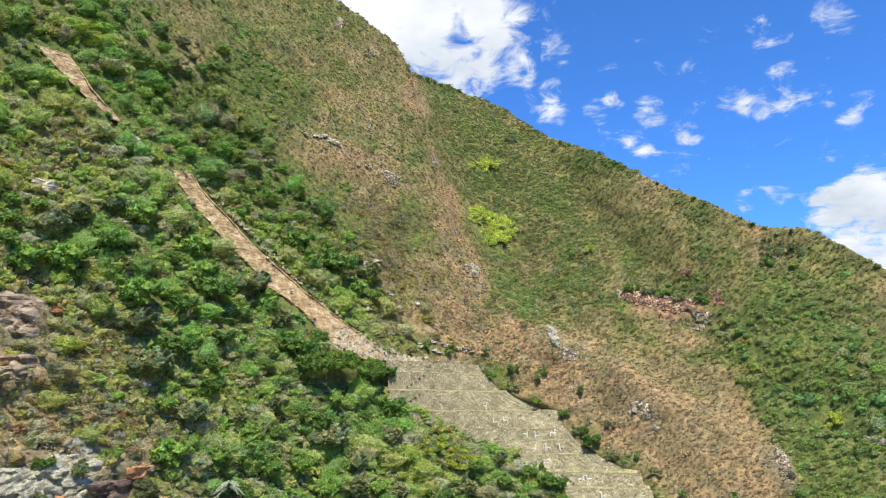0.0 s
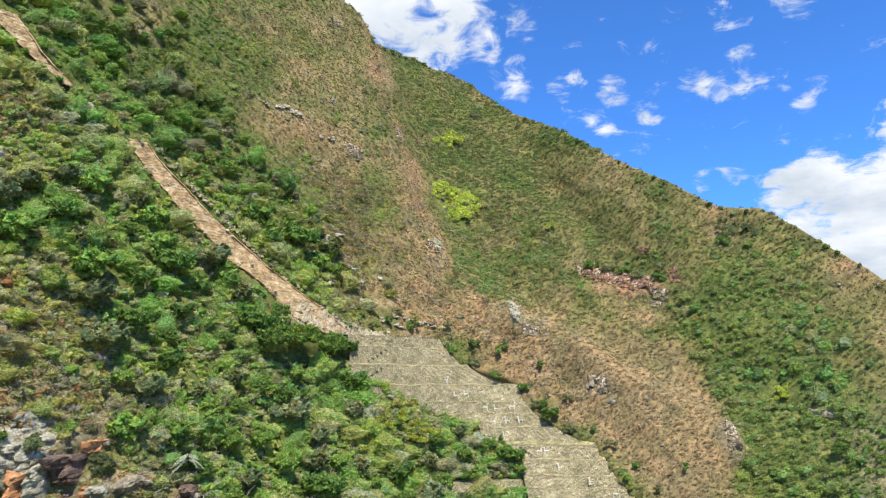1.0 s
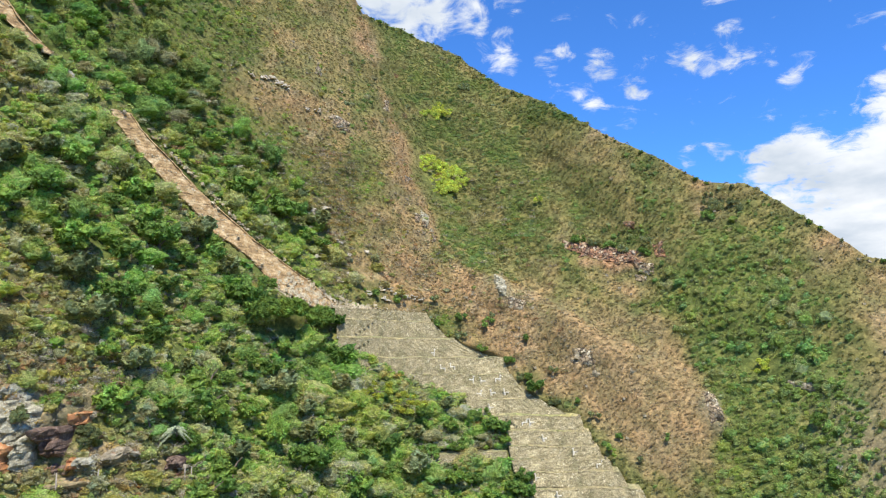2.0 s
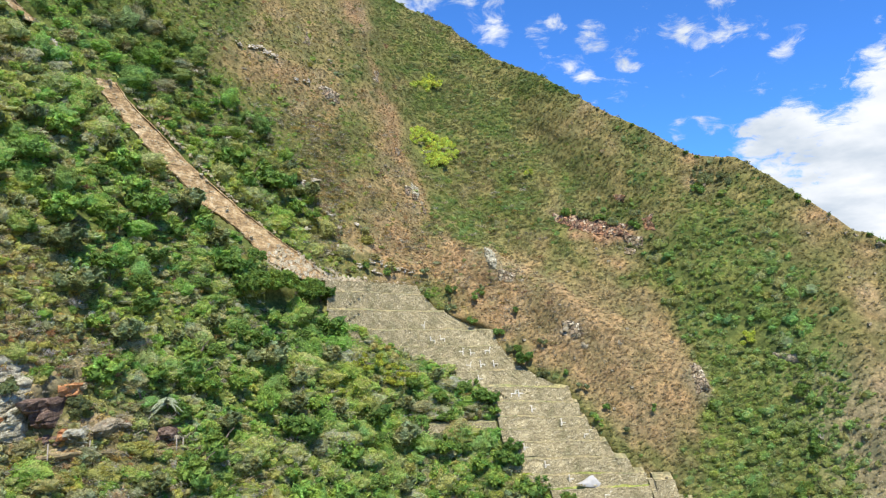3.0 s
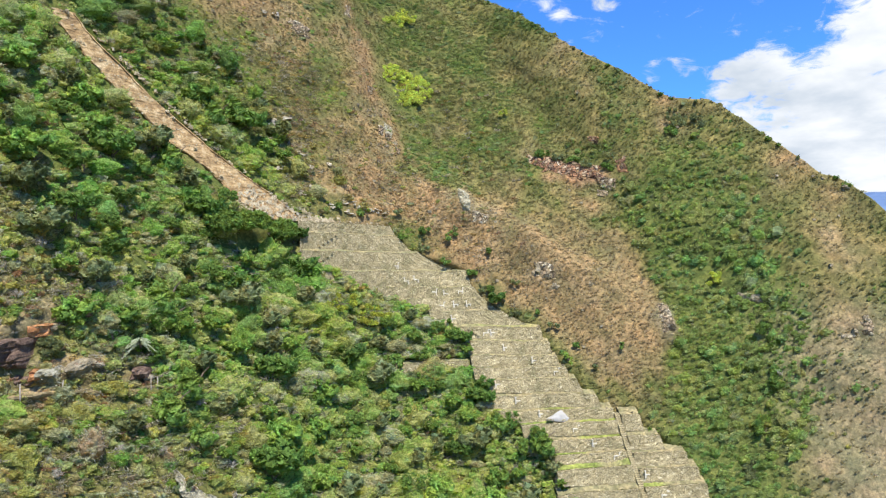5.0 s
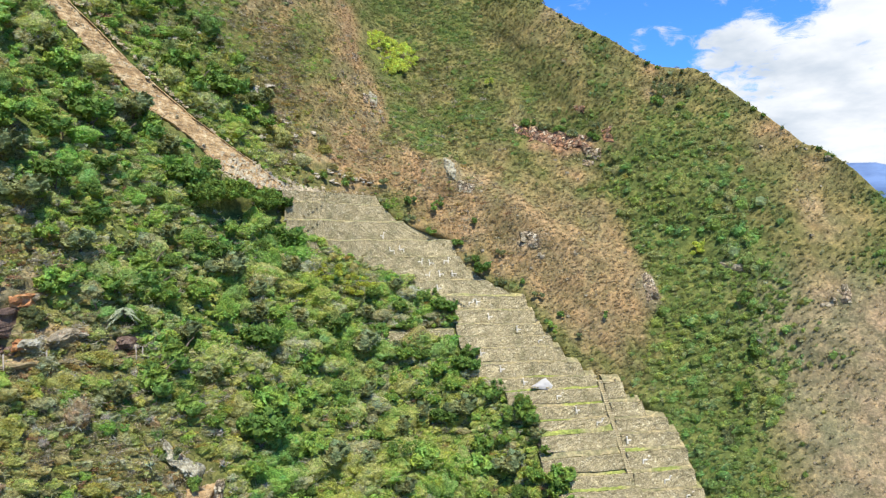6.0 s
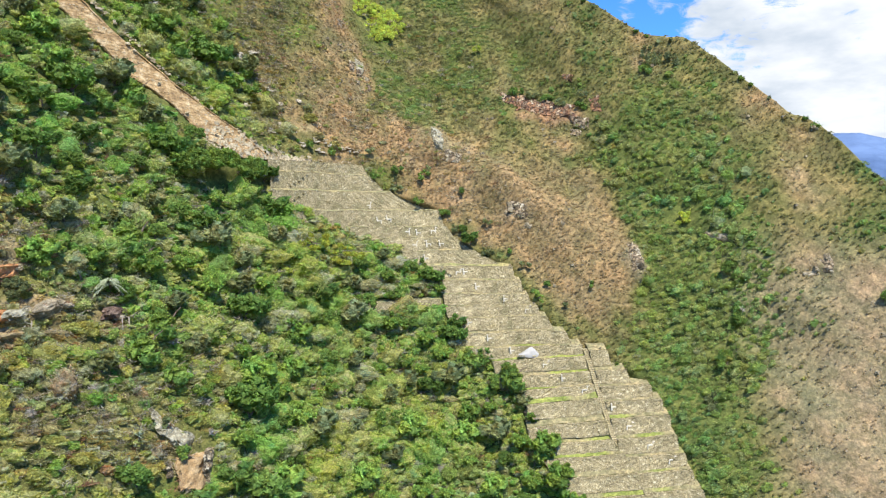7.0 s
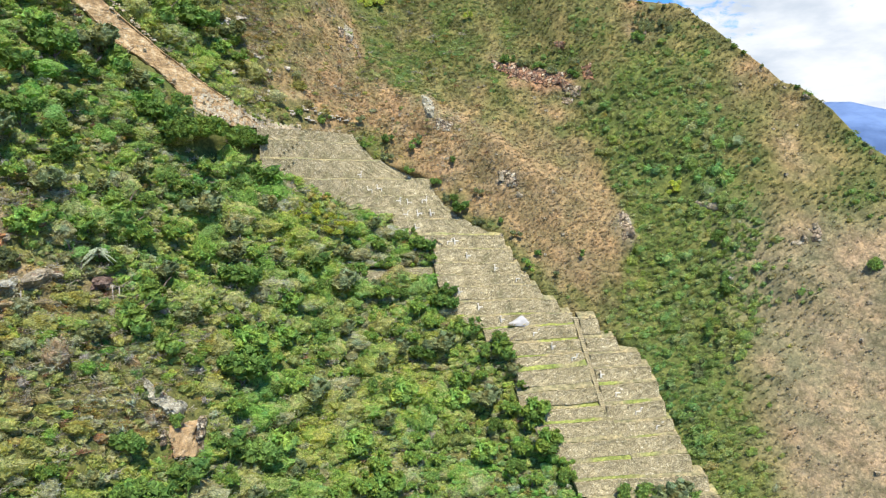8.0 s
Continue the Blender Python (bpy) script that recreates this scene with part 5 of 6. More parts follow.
def build_bushes():
    yellow = "bright yellow-green flowering bush sprawling over the slope"
    leafy_bush(10.3, 63.0, 4.4, 2.7, 56, 0.85, YELLOW_GREEN, yellow, 1, 0.3, 0.3)
    leafy_bush(7.0, 46.4, 4.2, 2.6, 56, 0.85, YELLOW_GREEN, yellow, 2, 0.3, 0.3)
    leafy_bush(12.0, 42.8, 5.4, 4.4, 130, 0.9, YELLOW_GREEN, yellow, 3, 0.3, 0.3)
    leafy_bush(33.0, 36.5, 0.9, 0.5, 4, 0.6, YELLOW_GREEN, "small yellow-green bush on the slope", 4)
    leafy_bush(62.7, -0.6, 2.0, 1.3, 9, 0.8, YELLOW_GREEN, "yellow-green bush among darker shrubs", 5)
    leafy_bush(-33.5, 10.6, 1.6, 1.2, 7, 0.9, YELLOW_GREEN, "yellow-green bush in the thicket", 6)
    leafy_bush(-2.0, -4.6, 3.4, 1.5, 15, 0.95, GOLDEN, "yellowish bush beside the terraces", 7, 0.6, 3.5)
    leafy_bush(2.6, -6.8, 3.4, 1.6, 16, 0.9, GOLDEN, "yellowish bush beside the terraces", 8, 0.6, 3.5)
    leafy_bush(19.0, 8.2, 1.2, 1.0, 6, 0.7, MID_GREEN, "round green bush on dry grass", 9)
    for k, (x, z) in enumerate(((8.8, 7.9), (13.2, 5.6), (17.6, 3.0), (22.4, 0.6), (24.4, -2.2), (1.6, 12.4), (-3.4, 13.4), (29.6, -6.8))):
        leafy_bush(x, z, (0.7, 1.6, 0.9, 1.3)[k % 4], (0.4, 0.6, 0.9)[k % 3], (4, 8, 5, 7)[k % 4], 0.65, (DARK_GREEN, GREY_GREEN, MID_GREEN)[k % 3], "dark green bush along the top of the walls", 20 + k)
    # added shrub, its dark green stands in for deep shade below the overhang
    leafy_bush(-15.4, 5.0, 5.2, 0.8, 26, 0.75, DARK_GREEN, "dark green shrub added to deepen the shade under the overhanging bush", 39, 0.5, 0.0)
    for k, (x, z, rx) in enumerate(((-20.8, 8.9, 2.4), (-16.8, 9.1, 2.8), (-12.4, 8.0, 2.0))):
        b = leafy_bush(x, z - 0.1, rx, 1.3, 48, 1.25, (MID_GREEN, LIGHT_GREEN, MID_GREEN)[k], "big dark green bush hanging over the slope beside the walls", 40 + k, 1.0)
        b.location.y -= 3.0
    for k, (x, r) in enumerate(RIDGE_BUSHES):
        b = leafy_bush(x, float(crest(x)) - 0.45, 0.35 * r, 0.2 * r, 4, 0.62 * r, (DARK_GREEN, MID_GREEN, GREY_GREEN)[k % 3], "low dark bush on the ridge line", 60 + k, 0.9)
        b.location.y += 0.9
    for k, (x, z, rx, rz) in enumerate(((64.8, 32.0, 3.0, 2.2), (62.8, 29.0, 1.6, 1.3), (67.6, 31.0, 1.7, 1.3), (18.0, 70.6, 1.5, 0.8))):
        leafy_bush(x, z, rx, rz, (26, 12, 12, 9)[k], 0.85, (GREY_GREEN, MID_GREEN, GREY_GREEN)[k % 3], "spreading dark green bush below the ridge", 190 + k, 0.35, 0.25)
    for k, (x, z, r, m) in enumerate(((67.3, -9.4, 2.2, MID_GREEN), (66.7, -16.3, 1.5, DARK_GREEN), (83.6, -12.2, 0.7, MID_GREEN), (63.6, -24.0, 1.8, MID_GREEN), (60.2, -30.0, 1.6, GREY_GREEN))):
        leafy_bush(x, z, r, r * 0.9, 11, 0.95, m, "rounded green bush standing out in the gully", 160 + k, 0.5, 0.5)
    for k, (x, z) in enumerate(((39.6, 26.2), (42.6, 25.2), (45.2, 24.6), (47.8, 23.4), (50.6, 22.2), (51.6, 25.0))):
        leafy_bush(x, z, 1.5, 0.6, 7, 0.75, (DARK_GREEN, GREY_GREEN)[k % 2], "dark olive bush on top of the red cliff", 80 + k)
    for k, (x, z, rx, rz, m) in enumerate(EDGE_BUSHES):
        b = leafy_bush(x, z, rx, rz, 12, 0.8, m, "green bush growing over the end of the terraces", 100 + k, 0.9)
    for k, (x, z, rx, rz, out) in enumerate(((-37.7, -8.9, 1.7, 1.1, 1.6), (-30.4, -10.6, 1.5, 1.4, 1.2), (-46.4, -5.4, 1.0, 0.6, 1.6), (-43.2, -6.0, 1.2, 0.6, 1.8), (-45.4, -9.2, 0.8, 0.5, 2.0), (-41.6, -4.6, 1.4, 0.8, 1.0), (-40.2, 0.6, 1.6, 1.1, 0.8), (-21.6, -26.8, 1.4, 0.6, 1.2), (-18.6, -30.6, 0.8, 0.5, 1.8))):
        leafy_bush(x, z, rx, rz, 4 + int(5 * rx), 0.75, (GREY_GREEN, GREY_GREEN, MID_GREEN)[k % 3], "grey-green bush hanging over the rock face", 210 + k, 0.7, out)
    for k, (x, z) in enumerate(((20.0, 9.6), (25.6, 5.0), (30.4, -1.4), (33.6, -6.6), (36.2, -9.0), (39.4, -12.6), (41.6, -16.0), (14.0, 9.2), (8.6, 13.0), (46.0, -12.0))):
        leafy_bush(x, z, (0.6, 1.1, 0.8)[k % 3], 0.5, (3, 5, 4)[k % 3], 0.6, (GREY_GREEN, DARK_GREEN)[k % 2], "small olive bush on the dry slope beside the walls", 130 + k)
    leafy_bush(37.6, -14.6, 0.9, 0.8, 5, 0.6, LIGHT_GREEN, "light green bush at the foot of the terraces", 30)


build_bushes()


# ---------------------------------------------------------------- rocks
def rock_mesh(name, seed, mat, chunks=4):
    """A broken outcrop about 1 m in reach: angular blocks grown together."""
    rs = np.random.RandomState(seed)
    whole = bmesh.new()
    for k in range(chunks):
        bm = bmesh.new()
        size = rs.uniform(0.35, 0.8, 3) * (1.25 if k == 0 else 0.8)
        at = rs.uniform(-0.55, 0.55, 3) * (0 if k == 0 else 1)
        pts = rs.uniform(-1, 1, (13, 3))
        pts = pts / np.maximum(np.abs(pts).max(1, keepdims=True), 0.55)
        for p in pts:
            bm.verts.new(Vector(at + p * size * 0.75))
        made = bmesh.ops.convex_hull(bm, input=bm.verts[:])
        bmesh.ops.delete(bm, geom=[v for v in bm.verts if not v.link_faces], context="VERTS")
        bmesh.ops.triangulate(bm, faces=bm.faces[:])
        for cut in range(2):
            bmesh.ops.subdivide_edges(bm, edges=bm.edges[:], cuts=1, use_grid_fill=True)
        for v in bm.verts:
            v.co += 0.10 * noise.noise_vector(v.co * 4.5 + Vector((seed, k, 0))) + 0.05 * noise.noise_vector(v.co * 11)
        me = bpy.data.meshes.new("chunk")
        bm.to_mesh(me)
        bm.free()
        whole.from_mesh(me)
        bpy.data.meshes.remove(me)
    return from_bm(name, whole, mat)


ROCK_MESHES = {}


def rock(x, z, w, h, mat, label, deep=0.5, seed=0, tilt=0.0, name="rock", out=0.0):
    key = (mat.name, seed % 6)
    if key not in ROCK_MESHES:
        ROCK_MESHES[key] = rock_mesh("rock", 40 + seed % 6 + len(mat.name), mat)
    ob = new(name, ROCK_MESHES[key])
    ob.matrix_basis = pose(x, float(land(x, z)) + 0.45 * deep - 0.6 * out, z, 0, tilt, 25 * math.sin(7 * x)) @ Matrix.Diagonal((w / 1.5, deep * 1.1, h / 1.5, 1))
    return tagged(ob, label, "rock")


def crag(x, z, w, h, mat, label, out=1.2, tilt=0.0, seed=0, name="crag", over=0.5, rough=1.0, block=1.0):
    """A broken rock face that stands out of the slope, blocky, with a brow that juts out."""
    nu, nv = max(8, int(w / 0.22)), max(8, int(h / 0.22))
    u, v = np.meshgrid(np.linspace(-1, 1, nu), np.linspace(-1, 1, nv))
    px = x + u * w / 2 + 0.12 * bumps(u * w, v * h, 0.5, seed)
    pz = z + v * h / 2 + tilt * u * w / 2 + 0.12 * bumps(u * w, v * h, 0.5, seed + 3)
    cx, cz = np.floor(px / (0.65 * block) + 0.7 * bumps(px, pz, 1.1 * block, seed)), np.floor(pz / (0.55 * block) + 0.7 * bumps(px, pz, 0.9 * block, seed + 1))
    stand = LATTICE[(cx.astype(int) * 7 + seed * 13) % 256, (cz.astype(int) * 11 + seed) % 256]
    if block > 1:
        stand = stand + 0.35 * LATTICE[(np.floor(px / 0.5 + bumps(px, pz, 0.8, seed)).astype(int) * 5) % 256, (np.floor(pz / 0.7).astype(int) * 3 + seed) % 256] + 0.3 * bumps(px + 0.5 * pz, pz, 0.45, seed + 9)
    edge = 1 - np.maximum(np.abs(u), np.abs(v)) + 0.25 * bumps(px, pz, 1.4, seed + 2)
    edge = edge - 0.30 * smooth(0.1, 0.6, bumps(px, pz, 1.7, seed + 7))
    mask = smooth(0.0, 0.32, edge)
    y = land(px, pz) + 0.5 - mask * (0.5 + out * (1 - 0.55 * rough + 0.55 * rough * stand) + over * (v + 0.4)) - 0.12 * bumps(px, pz, 0.5, seed + 5)
    me = mesh_of(name, np.stack([px, y, pz], -1).reshape(-1, 3), grid_faces(nv, nu), mat)
    me.transform(Matrix.Translation((-x, -float(land(x, z)), -z)))
    ob = new(name, me)
    ob.location = (x, float(land(x, z)), z)
    return tagged(ob, label, "rock face")


def build_crags():
    red = "reddish-brown broken rock face below green bushes"
    for k, (x, z, w, h, tilt) in enumerate(((38.2, 24.6, 3.8, 2.6, -0.5), (41.2, 23.2, 4.6, 4.4, -0.40), (44.6, 22.2, 4.8, 5.2, -0.35), (48.0, 21.0, 4.4, 4.8, -0.30))):
        crag(x, z, w, h, CLIFF_ROCK, red, 0.5, tilt, 1 + k, "red_crag", 0.25)
    crag(50.4, 18.8, 4.0, 3.4, SHALE, "grey rock face beside the red cliff", 0.4, -0.3, 13, over=0.1)
    crag(49.4, 16.8, 3.2, 2.2, SHALE, "low grey scree rock below the red cliff", 0.25, -0.3, 14, over=0.1)
    crag(53.2, 22.4, 1.9, 4.2, CLIFF_ROCK, "narrow reddish rock rib", 0.35, 0.0, 4, "red_crag", over=0.1)
    crag(49.4, 28.6, 2.6, 2.2, CLIFF_ROCK, "small bare reddish rock in olive scrub", 0.3, -0.4, 15, "red_crag", over=0.1)
    crag(22.3, 15.2, 2.6, 5.6, PALE_CLIFF, "pale grey rock face on the brown slope", 0.55, -0.3, 5, over=0.1, block=1.6)
    crag(25.0, 11.8, 4.6, 3.4, SHALE, "low grey rock face in dry grass", 0.24, -0.3, 6, over=0.1)
    crag(35.8, 1.0, 4.6, 3.6, SHALE, "grey rock showing through the brown slope", 0.24, -0.3, 7, over=0.1)
    crag(54.0, -7.6, 2.2, 5.8, SHALE, "steep pale rock at the edge of the gully", 0.35, -0.2, 8, over=0.1)
    crag(66.8, -3.6, 3.6, 2.0, ROCK, "grey broken rock among shrubs in the gully", 0.35, 0.1, 9, over=0.1)
    crag(78.4, -8.0, 1.6, 3.2, SHALE, "grey-white rock on the far gully slope", 0.32, 0.2, 10, over=0.1)
    crag(76.4, -9.4, 2.0, 1.0, ROCK, "low grey rock band on the far gully slope", 0.24, 0.2, 11, over=0.1)
    crag(7.0, 30.4, 2.0, 4.8, PALE_CLIFF, "pale rock rib beside dry grass", 0.32, -0.5, 12, over=0.1)
    near = "weathered grey rock face with plants on its ledges"
    for k, (x, z, w, h, m) in enumerate(((-55.0, 13.0, 5.0, 6.5, BROWN_CLIFF), (-53.2, 5.4, 4.4, 4.4, BROWN_CLIFF), (-48.6, -7.6, 5.0, 4.6, PALE_CLIFF), (-44.2, -7.8, 6.5, 7.6, PALE_CLIFF),
                                         (-36.9, -11.9, 2.2, 2.2, LICHEN_ROCK), (-34.4, -11.3, 3.0, 1.7, ROCK), (-28.2, -13.0, 3.0, 2.4, MAROON_ROCK), (-59.0, 33.0, 3.4, 2.6, CREAM), (-45.0, -3.4, 3.4, 3.0, LICHEN_ROCK), (-46.4, -14.0, 4.0, 2.6, BROWN_CLIFF))):
        crag(x, z, w, h, m, near if m is not MAROON_ROCK else "dark reddish rock face above the trail", 1.3, 0.12 * (k % 3 - 1), 20 + k, block=1.7)
    crag(-42.3, -10.6, 1.7, 4.8, PALE_CLIFF, "pale lichen-covered rock pillar above the trail", 2.2, 0.1, 35, block=2.0)
    crag(-40.2, -9.4, 2.9, 3.8, MAROON_ROCK, "dark maroon rock overhanging a hollow", 2.6, 0.0, 36, over=1.0, block=2.2)
    crag(-39.2, -12.5, 2.4, 1.6, MAROON_ROCK, "shaded rock at the back of the hollow", 0.7, 0.0, 37, over=0.1)
    ochre = "bare ochre-red rock face in the scrub"
    crag(-38.5, -6.9, 3.6, 2.2, RED_EARTH, ochre, 1.1, 0.1, 40, "ochre_crag", 0.3)
    crag(-43.9, -10.8, 1.7, 3.6, RED_EARTH, ochre, 2.2, -0.3, 44, "ochre_crag", 0.3, 0.35)
    crag(-38.0, -12.0, 1.4, 2.0, RED_EARTH, ochre, 1.7, 0.0, 45, "ochre_crag", 0.2)
    crag(-18.0, -33.5, 3.5, 4.2, ORANGE_ROCK, "smooth ochre rock face below a pale ledge", 1.1, -0.12, 41, "ochre_crag", 0.3, 0.12)
    crag(-20.5, -28.2, 5.8, 2.4, PALE_CLIFF, "pale lichen-covered rock ledge jutting over the ochre face", 1.5, -0.92, 42, "crag", 0.7, 1.0, 1.5)
    crag(-16.1, -33.4, 1.2, 4.0, SHALE, "pale rock rib beside the ochre face", 1.4, 0.0, 43)
    crag(-20.2, -32.6, 1.2, 2.6, SHALE, "weathered rock edge beside the ochre face", 1.2, 0.0, 46)


def old_wall(x0, z0, x1, z1, seed, high=0.7):
    """What is left of a dry stone wall across the slope: a broken row of pale stones on a low bank."""
    rs = np.random.RandomState(seed)
    thing = new("old_masonry")
    xm, zm = (x0 + x1) / 2, (z0 + z1) / 2
    thing.location = (xm, float(land(xm, zm)), zm)
    long = math.hypot(x1 - x0, z1 - z0)
    n = int(long / 0.26)
    f = np.linspace(0, 1, n) + rs.uniform(-0.5, 0.5, n) / n
    whole = bumps(f * long, 0 * f, 1.1, seed) > -0.1
    for course in range(2):
        keep = whole & (rs.rand(n) < 0.8 - 0.3 * course)
        x, z = (x0 + (x1 - x0) * f)[keep], (z0 + (z1 - z0) * f)[keep] + high * (course - 1) / 2.2 + 0.25 * bumps(f[keep] * long, 0 * f[keep] + course, 0.9, seed) + rs.uniform(-0.3, 0.3, keep.sum())
        y = land(x, z) - 0.42 + rs.uniform(-0.15, 0.2, len(x))
        for a, b, c in zip(x, y, z):
            ob = part("stone", RUIN_STONES[rs.randint(0, 6)], thing)
            ob.matrix_basis = pose(float(a), float(b), float(c), 0, rs.uniform(-12, 12), rs.uniform(-25, 25)) @ Matrix.Diagonal((rs.uniform(0.4, 1.0), 0.8, rs.uniform(0.5, 1.1), 1))
            ob.location -= thing.location
    return tagged(thing, "tumbled remains of a pale dry stone wall", "ruin", "ruins on the spur")


RUIN_STONES = [stones_mesh("stone", [(0, 0, 0)], [(0.36 + 0.16 * k, 0.7, 0.24 + 0.07 * (k % 4))], RUIN_STONE, 70 + k) for k in range(6)]


def build_old_walls():
    rows = ((-34.4, 58.6, -29.4, 58.0), (-29.0, 57.4, -24.7, 58.1), (-28.8, 35.5, -23.9, 38.7), (-17.3, 28.4, -14.2, 29.4), (-14.0, 30.4, -11.4, 31.3), (-14.6, 19.6, -11.7, 20.1), (-9.5, 17.3, -5.5, 15.7), (-2.2, 14.5, 2.2, 13.6),
            (2.4, 13.4, 6.2, 12.7), (-8.7, 21.2, -4.9, 22.3), (-18.3, 52.6, -15.6, 53.2), (-34.8, 48.2, -31.5, 48.3), (-17.4, 25.4, -14.8, 25.8), (-12.4, 24.2, -10.0, 23.4), (-52.4, 46.6, -51.2, 45.0), (-50.4, 43.8, -49.2, 42.8), (-17.4, 30.2, -13.6, 29.6), (-17.2, 24.8, -14.4, 25.2), (-18.0, 26.8, -15.4, 27.4), (-10.4, 15.4, -6.2, 15.6), (-4.4, 13.4, -0.4, 12.2), (-26.8, 57.9, -21.8, 56.8), (-38.0, 46.0, -36.2, 46.1))
    for k, (a, b, c, d) in enumerate(rows):
        old_wall(a, b, c, d, 500 + k, 0.6 + 0.3 * (k % 3 == 0))
    for k, (x, z, w, h) in enumerate(((-16.8, 64.2, 1.4, 4.6), (-11.6, 51.0, 5.4, 3.4), (-1.8, 60.0, 1.8, 4.4), (5.4, 30.8, 1.6, 3.0), (6.8, 29.4, 1.4, 2.2), (9.0, 26.4, 1.8, 2.4), (-25.5, 93.0, 3.0, 3.4), (-17.6, 87.4, 2.4, 2.0), (-10.5, 30.6, 1.8, 1.0), (3.0, 40.0, 1.2, 2.2))):
        crag(x, z, w, h, SHALE, "grey broken rock on the grassy spur", 0.35, -0.3, 60 + k, "crag", 0.2)


def build_rocks():
    pale, grey = "pale grey rock outcrop in dry grass", "grey rock face showing through the scrub"
    rock(6.4, 31.4, 1.2, 2.6, ROCK, pale, 0.6, 3, -25)
    rock(8.2, 28.0, 1.4, 1.8, ROCK, pale, 0.5, 4, 10)
    rock(35.4, 1.4, 3.4, 3.2, ROCK, grey, 0.6, 5, 15)
    rock(37.6, -2.2, 2.0, 1.6, ROCK, grey, 0.5, 0, 5)
    rock(44.0, -1.4, 2.4, 1.6, ROCK, grey, 0.5, 3, 5)
    rock(-11.9, 50.7, 3.2, 1.4, ROCK, grey, 0.7, 2, 10)
    rock(-16.8, 63.6, 1.3, 3.0, ROCK, grey, 0.6, 1, 5)
    rock(-26.0, 95.0, 2.4, 3.4, ROCK, grey, 0.8, 4, 20)
    rock(-50.3, 66.0, 2.4, 2.0, ROCK, pale, 0.8, 3, 20)
    rock(-45.5, 64.0, 1.6, 1.6, ROCK, pale, 0.6, 5, 20)
    for k, (x, z, w, h) in enumerate(((-33.0, -11.4, 2.6, 1.3), (-35.9, -11.7, 1.5, 1.4), (-37.6, -11.9, 1.4, 1.6), (-29.0, -13.3, 1.4, 1.5), (-27.4, -13.6, 1.6, 1.3), (-31.0, -12.4, 1.2, 0.9), (-37.1, -8.8, 1.6, 1.4), (-35.2, -5.3, 1.6, 1.4), (-37.8, -6.5, 1.8, 1.4))):
        rock(x, z, w, h, (ROCK, ROCK, ORANGE_ROCK, RED_ROCK)[k % 4], "boulder beside the dirt trail", 1.0, k, 10 - 7 * (k % 3), "boulder", 0.6)
    rock(-30.0, -21.7, 0.9, 0.7, RED_ROCK, "small red rock in the scrub", 0.5, 2, 0, "rock", 0.3)
    for k, (x, z, w, h) in enumerate(((78.5, -7.2, 1.2, 2.2), (77.2, -8.6, 1.6, 1.2), (76.0, -9.4, 1.2, 0.8), (67.8, -3.7, 1.8, 1.4), (69.7, -32.4, 0.6, 0.6), (66.8, -15.4, 1.0, 1.6), (83.4, 15.0, 2.0, 1.0), (81.2, 17.0, 1.6, 0.8))):
        rock(x, z, w, h, ROCK, "grey-white rock on the far gully slope", 0.7, k, 15 - 8 * (k % 3), "rock", 0.2)
    rs = np.random.RandomState(5)
    spots = []
    for k in range(700):
        x, z = rs.uniform(-60, 90), rs.uniform(-48, 70)
        d = dryness(x, z)
        if d > 0.55 and built(x, z, 0.6) < 0.5 and z < crest(x) - 1:
            s = rs.uniform(0.15, 0.5)
            spots.append(((x, float(land(x, z)) - 0.1, z), (s * 1.4, s, s)))
    me = stones_mesh("stones", [p for p, s in spots], [s for p, s in spots], ROCK, 9)
    tagged(new("loose_stones", me), "small loose grey stones strewn over the dry slope", "stones", kind="stuff")


build_crags()
build_old_walls()
build_rocks()


# ---------------------------------------------------------------- masonry beside the terraces
def build_stairway():
    thing = new("stone_stairway")
    n, z0, z1 = 48, -23.0, -36.9
    xa, xb = 43.45, 45.3
    thing.location = (xb, float(hill(xb, z1)) - 1.0, z1)
    cube = bmesh.new()
    bmesh.ops.create_cube(cube, size=1.0)
    for v in cube.verts:
        v.co = Vector((v.co.x * 0.86, v.co.y * 0.9, v.co.z * 0.29))
    bmesh.ops.bevel(cube, geom=cube.edges[:], offset=0.03, segments=1, affect="EDGES")
    step = from_bm("step", cube, STONE)
    for k in range(n):
        f = k / (n - 1)
        x, z = xa + (xb - xa) * f, z0 + (z1 - z0) * f
        ob = part("step", step, thing)
        ob.location = Vector((x, float(hill(x, z)) - 0.45 + 0.1 * math.sin(k * 5.1), z - 0.1)) - thing.location
    tagged(thing, "narrow steep stone stairway between two columns of terraces", "stairway")


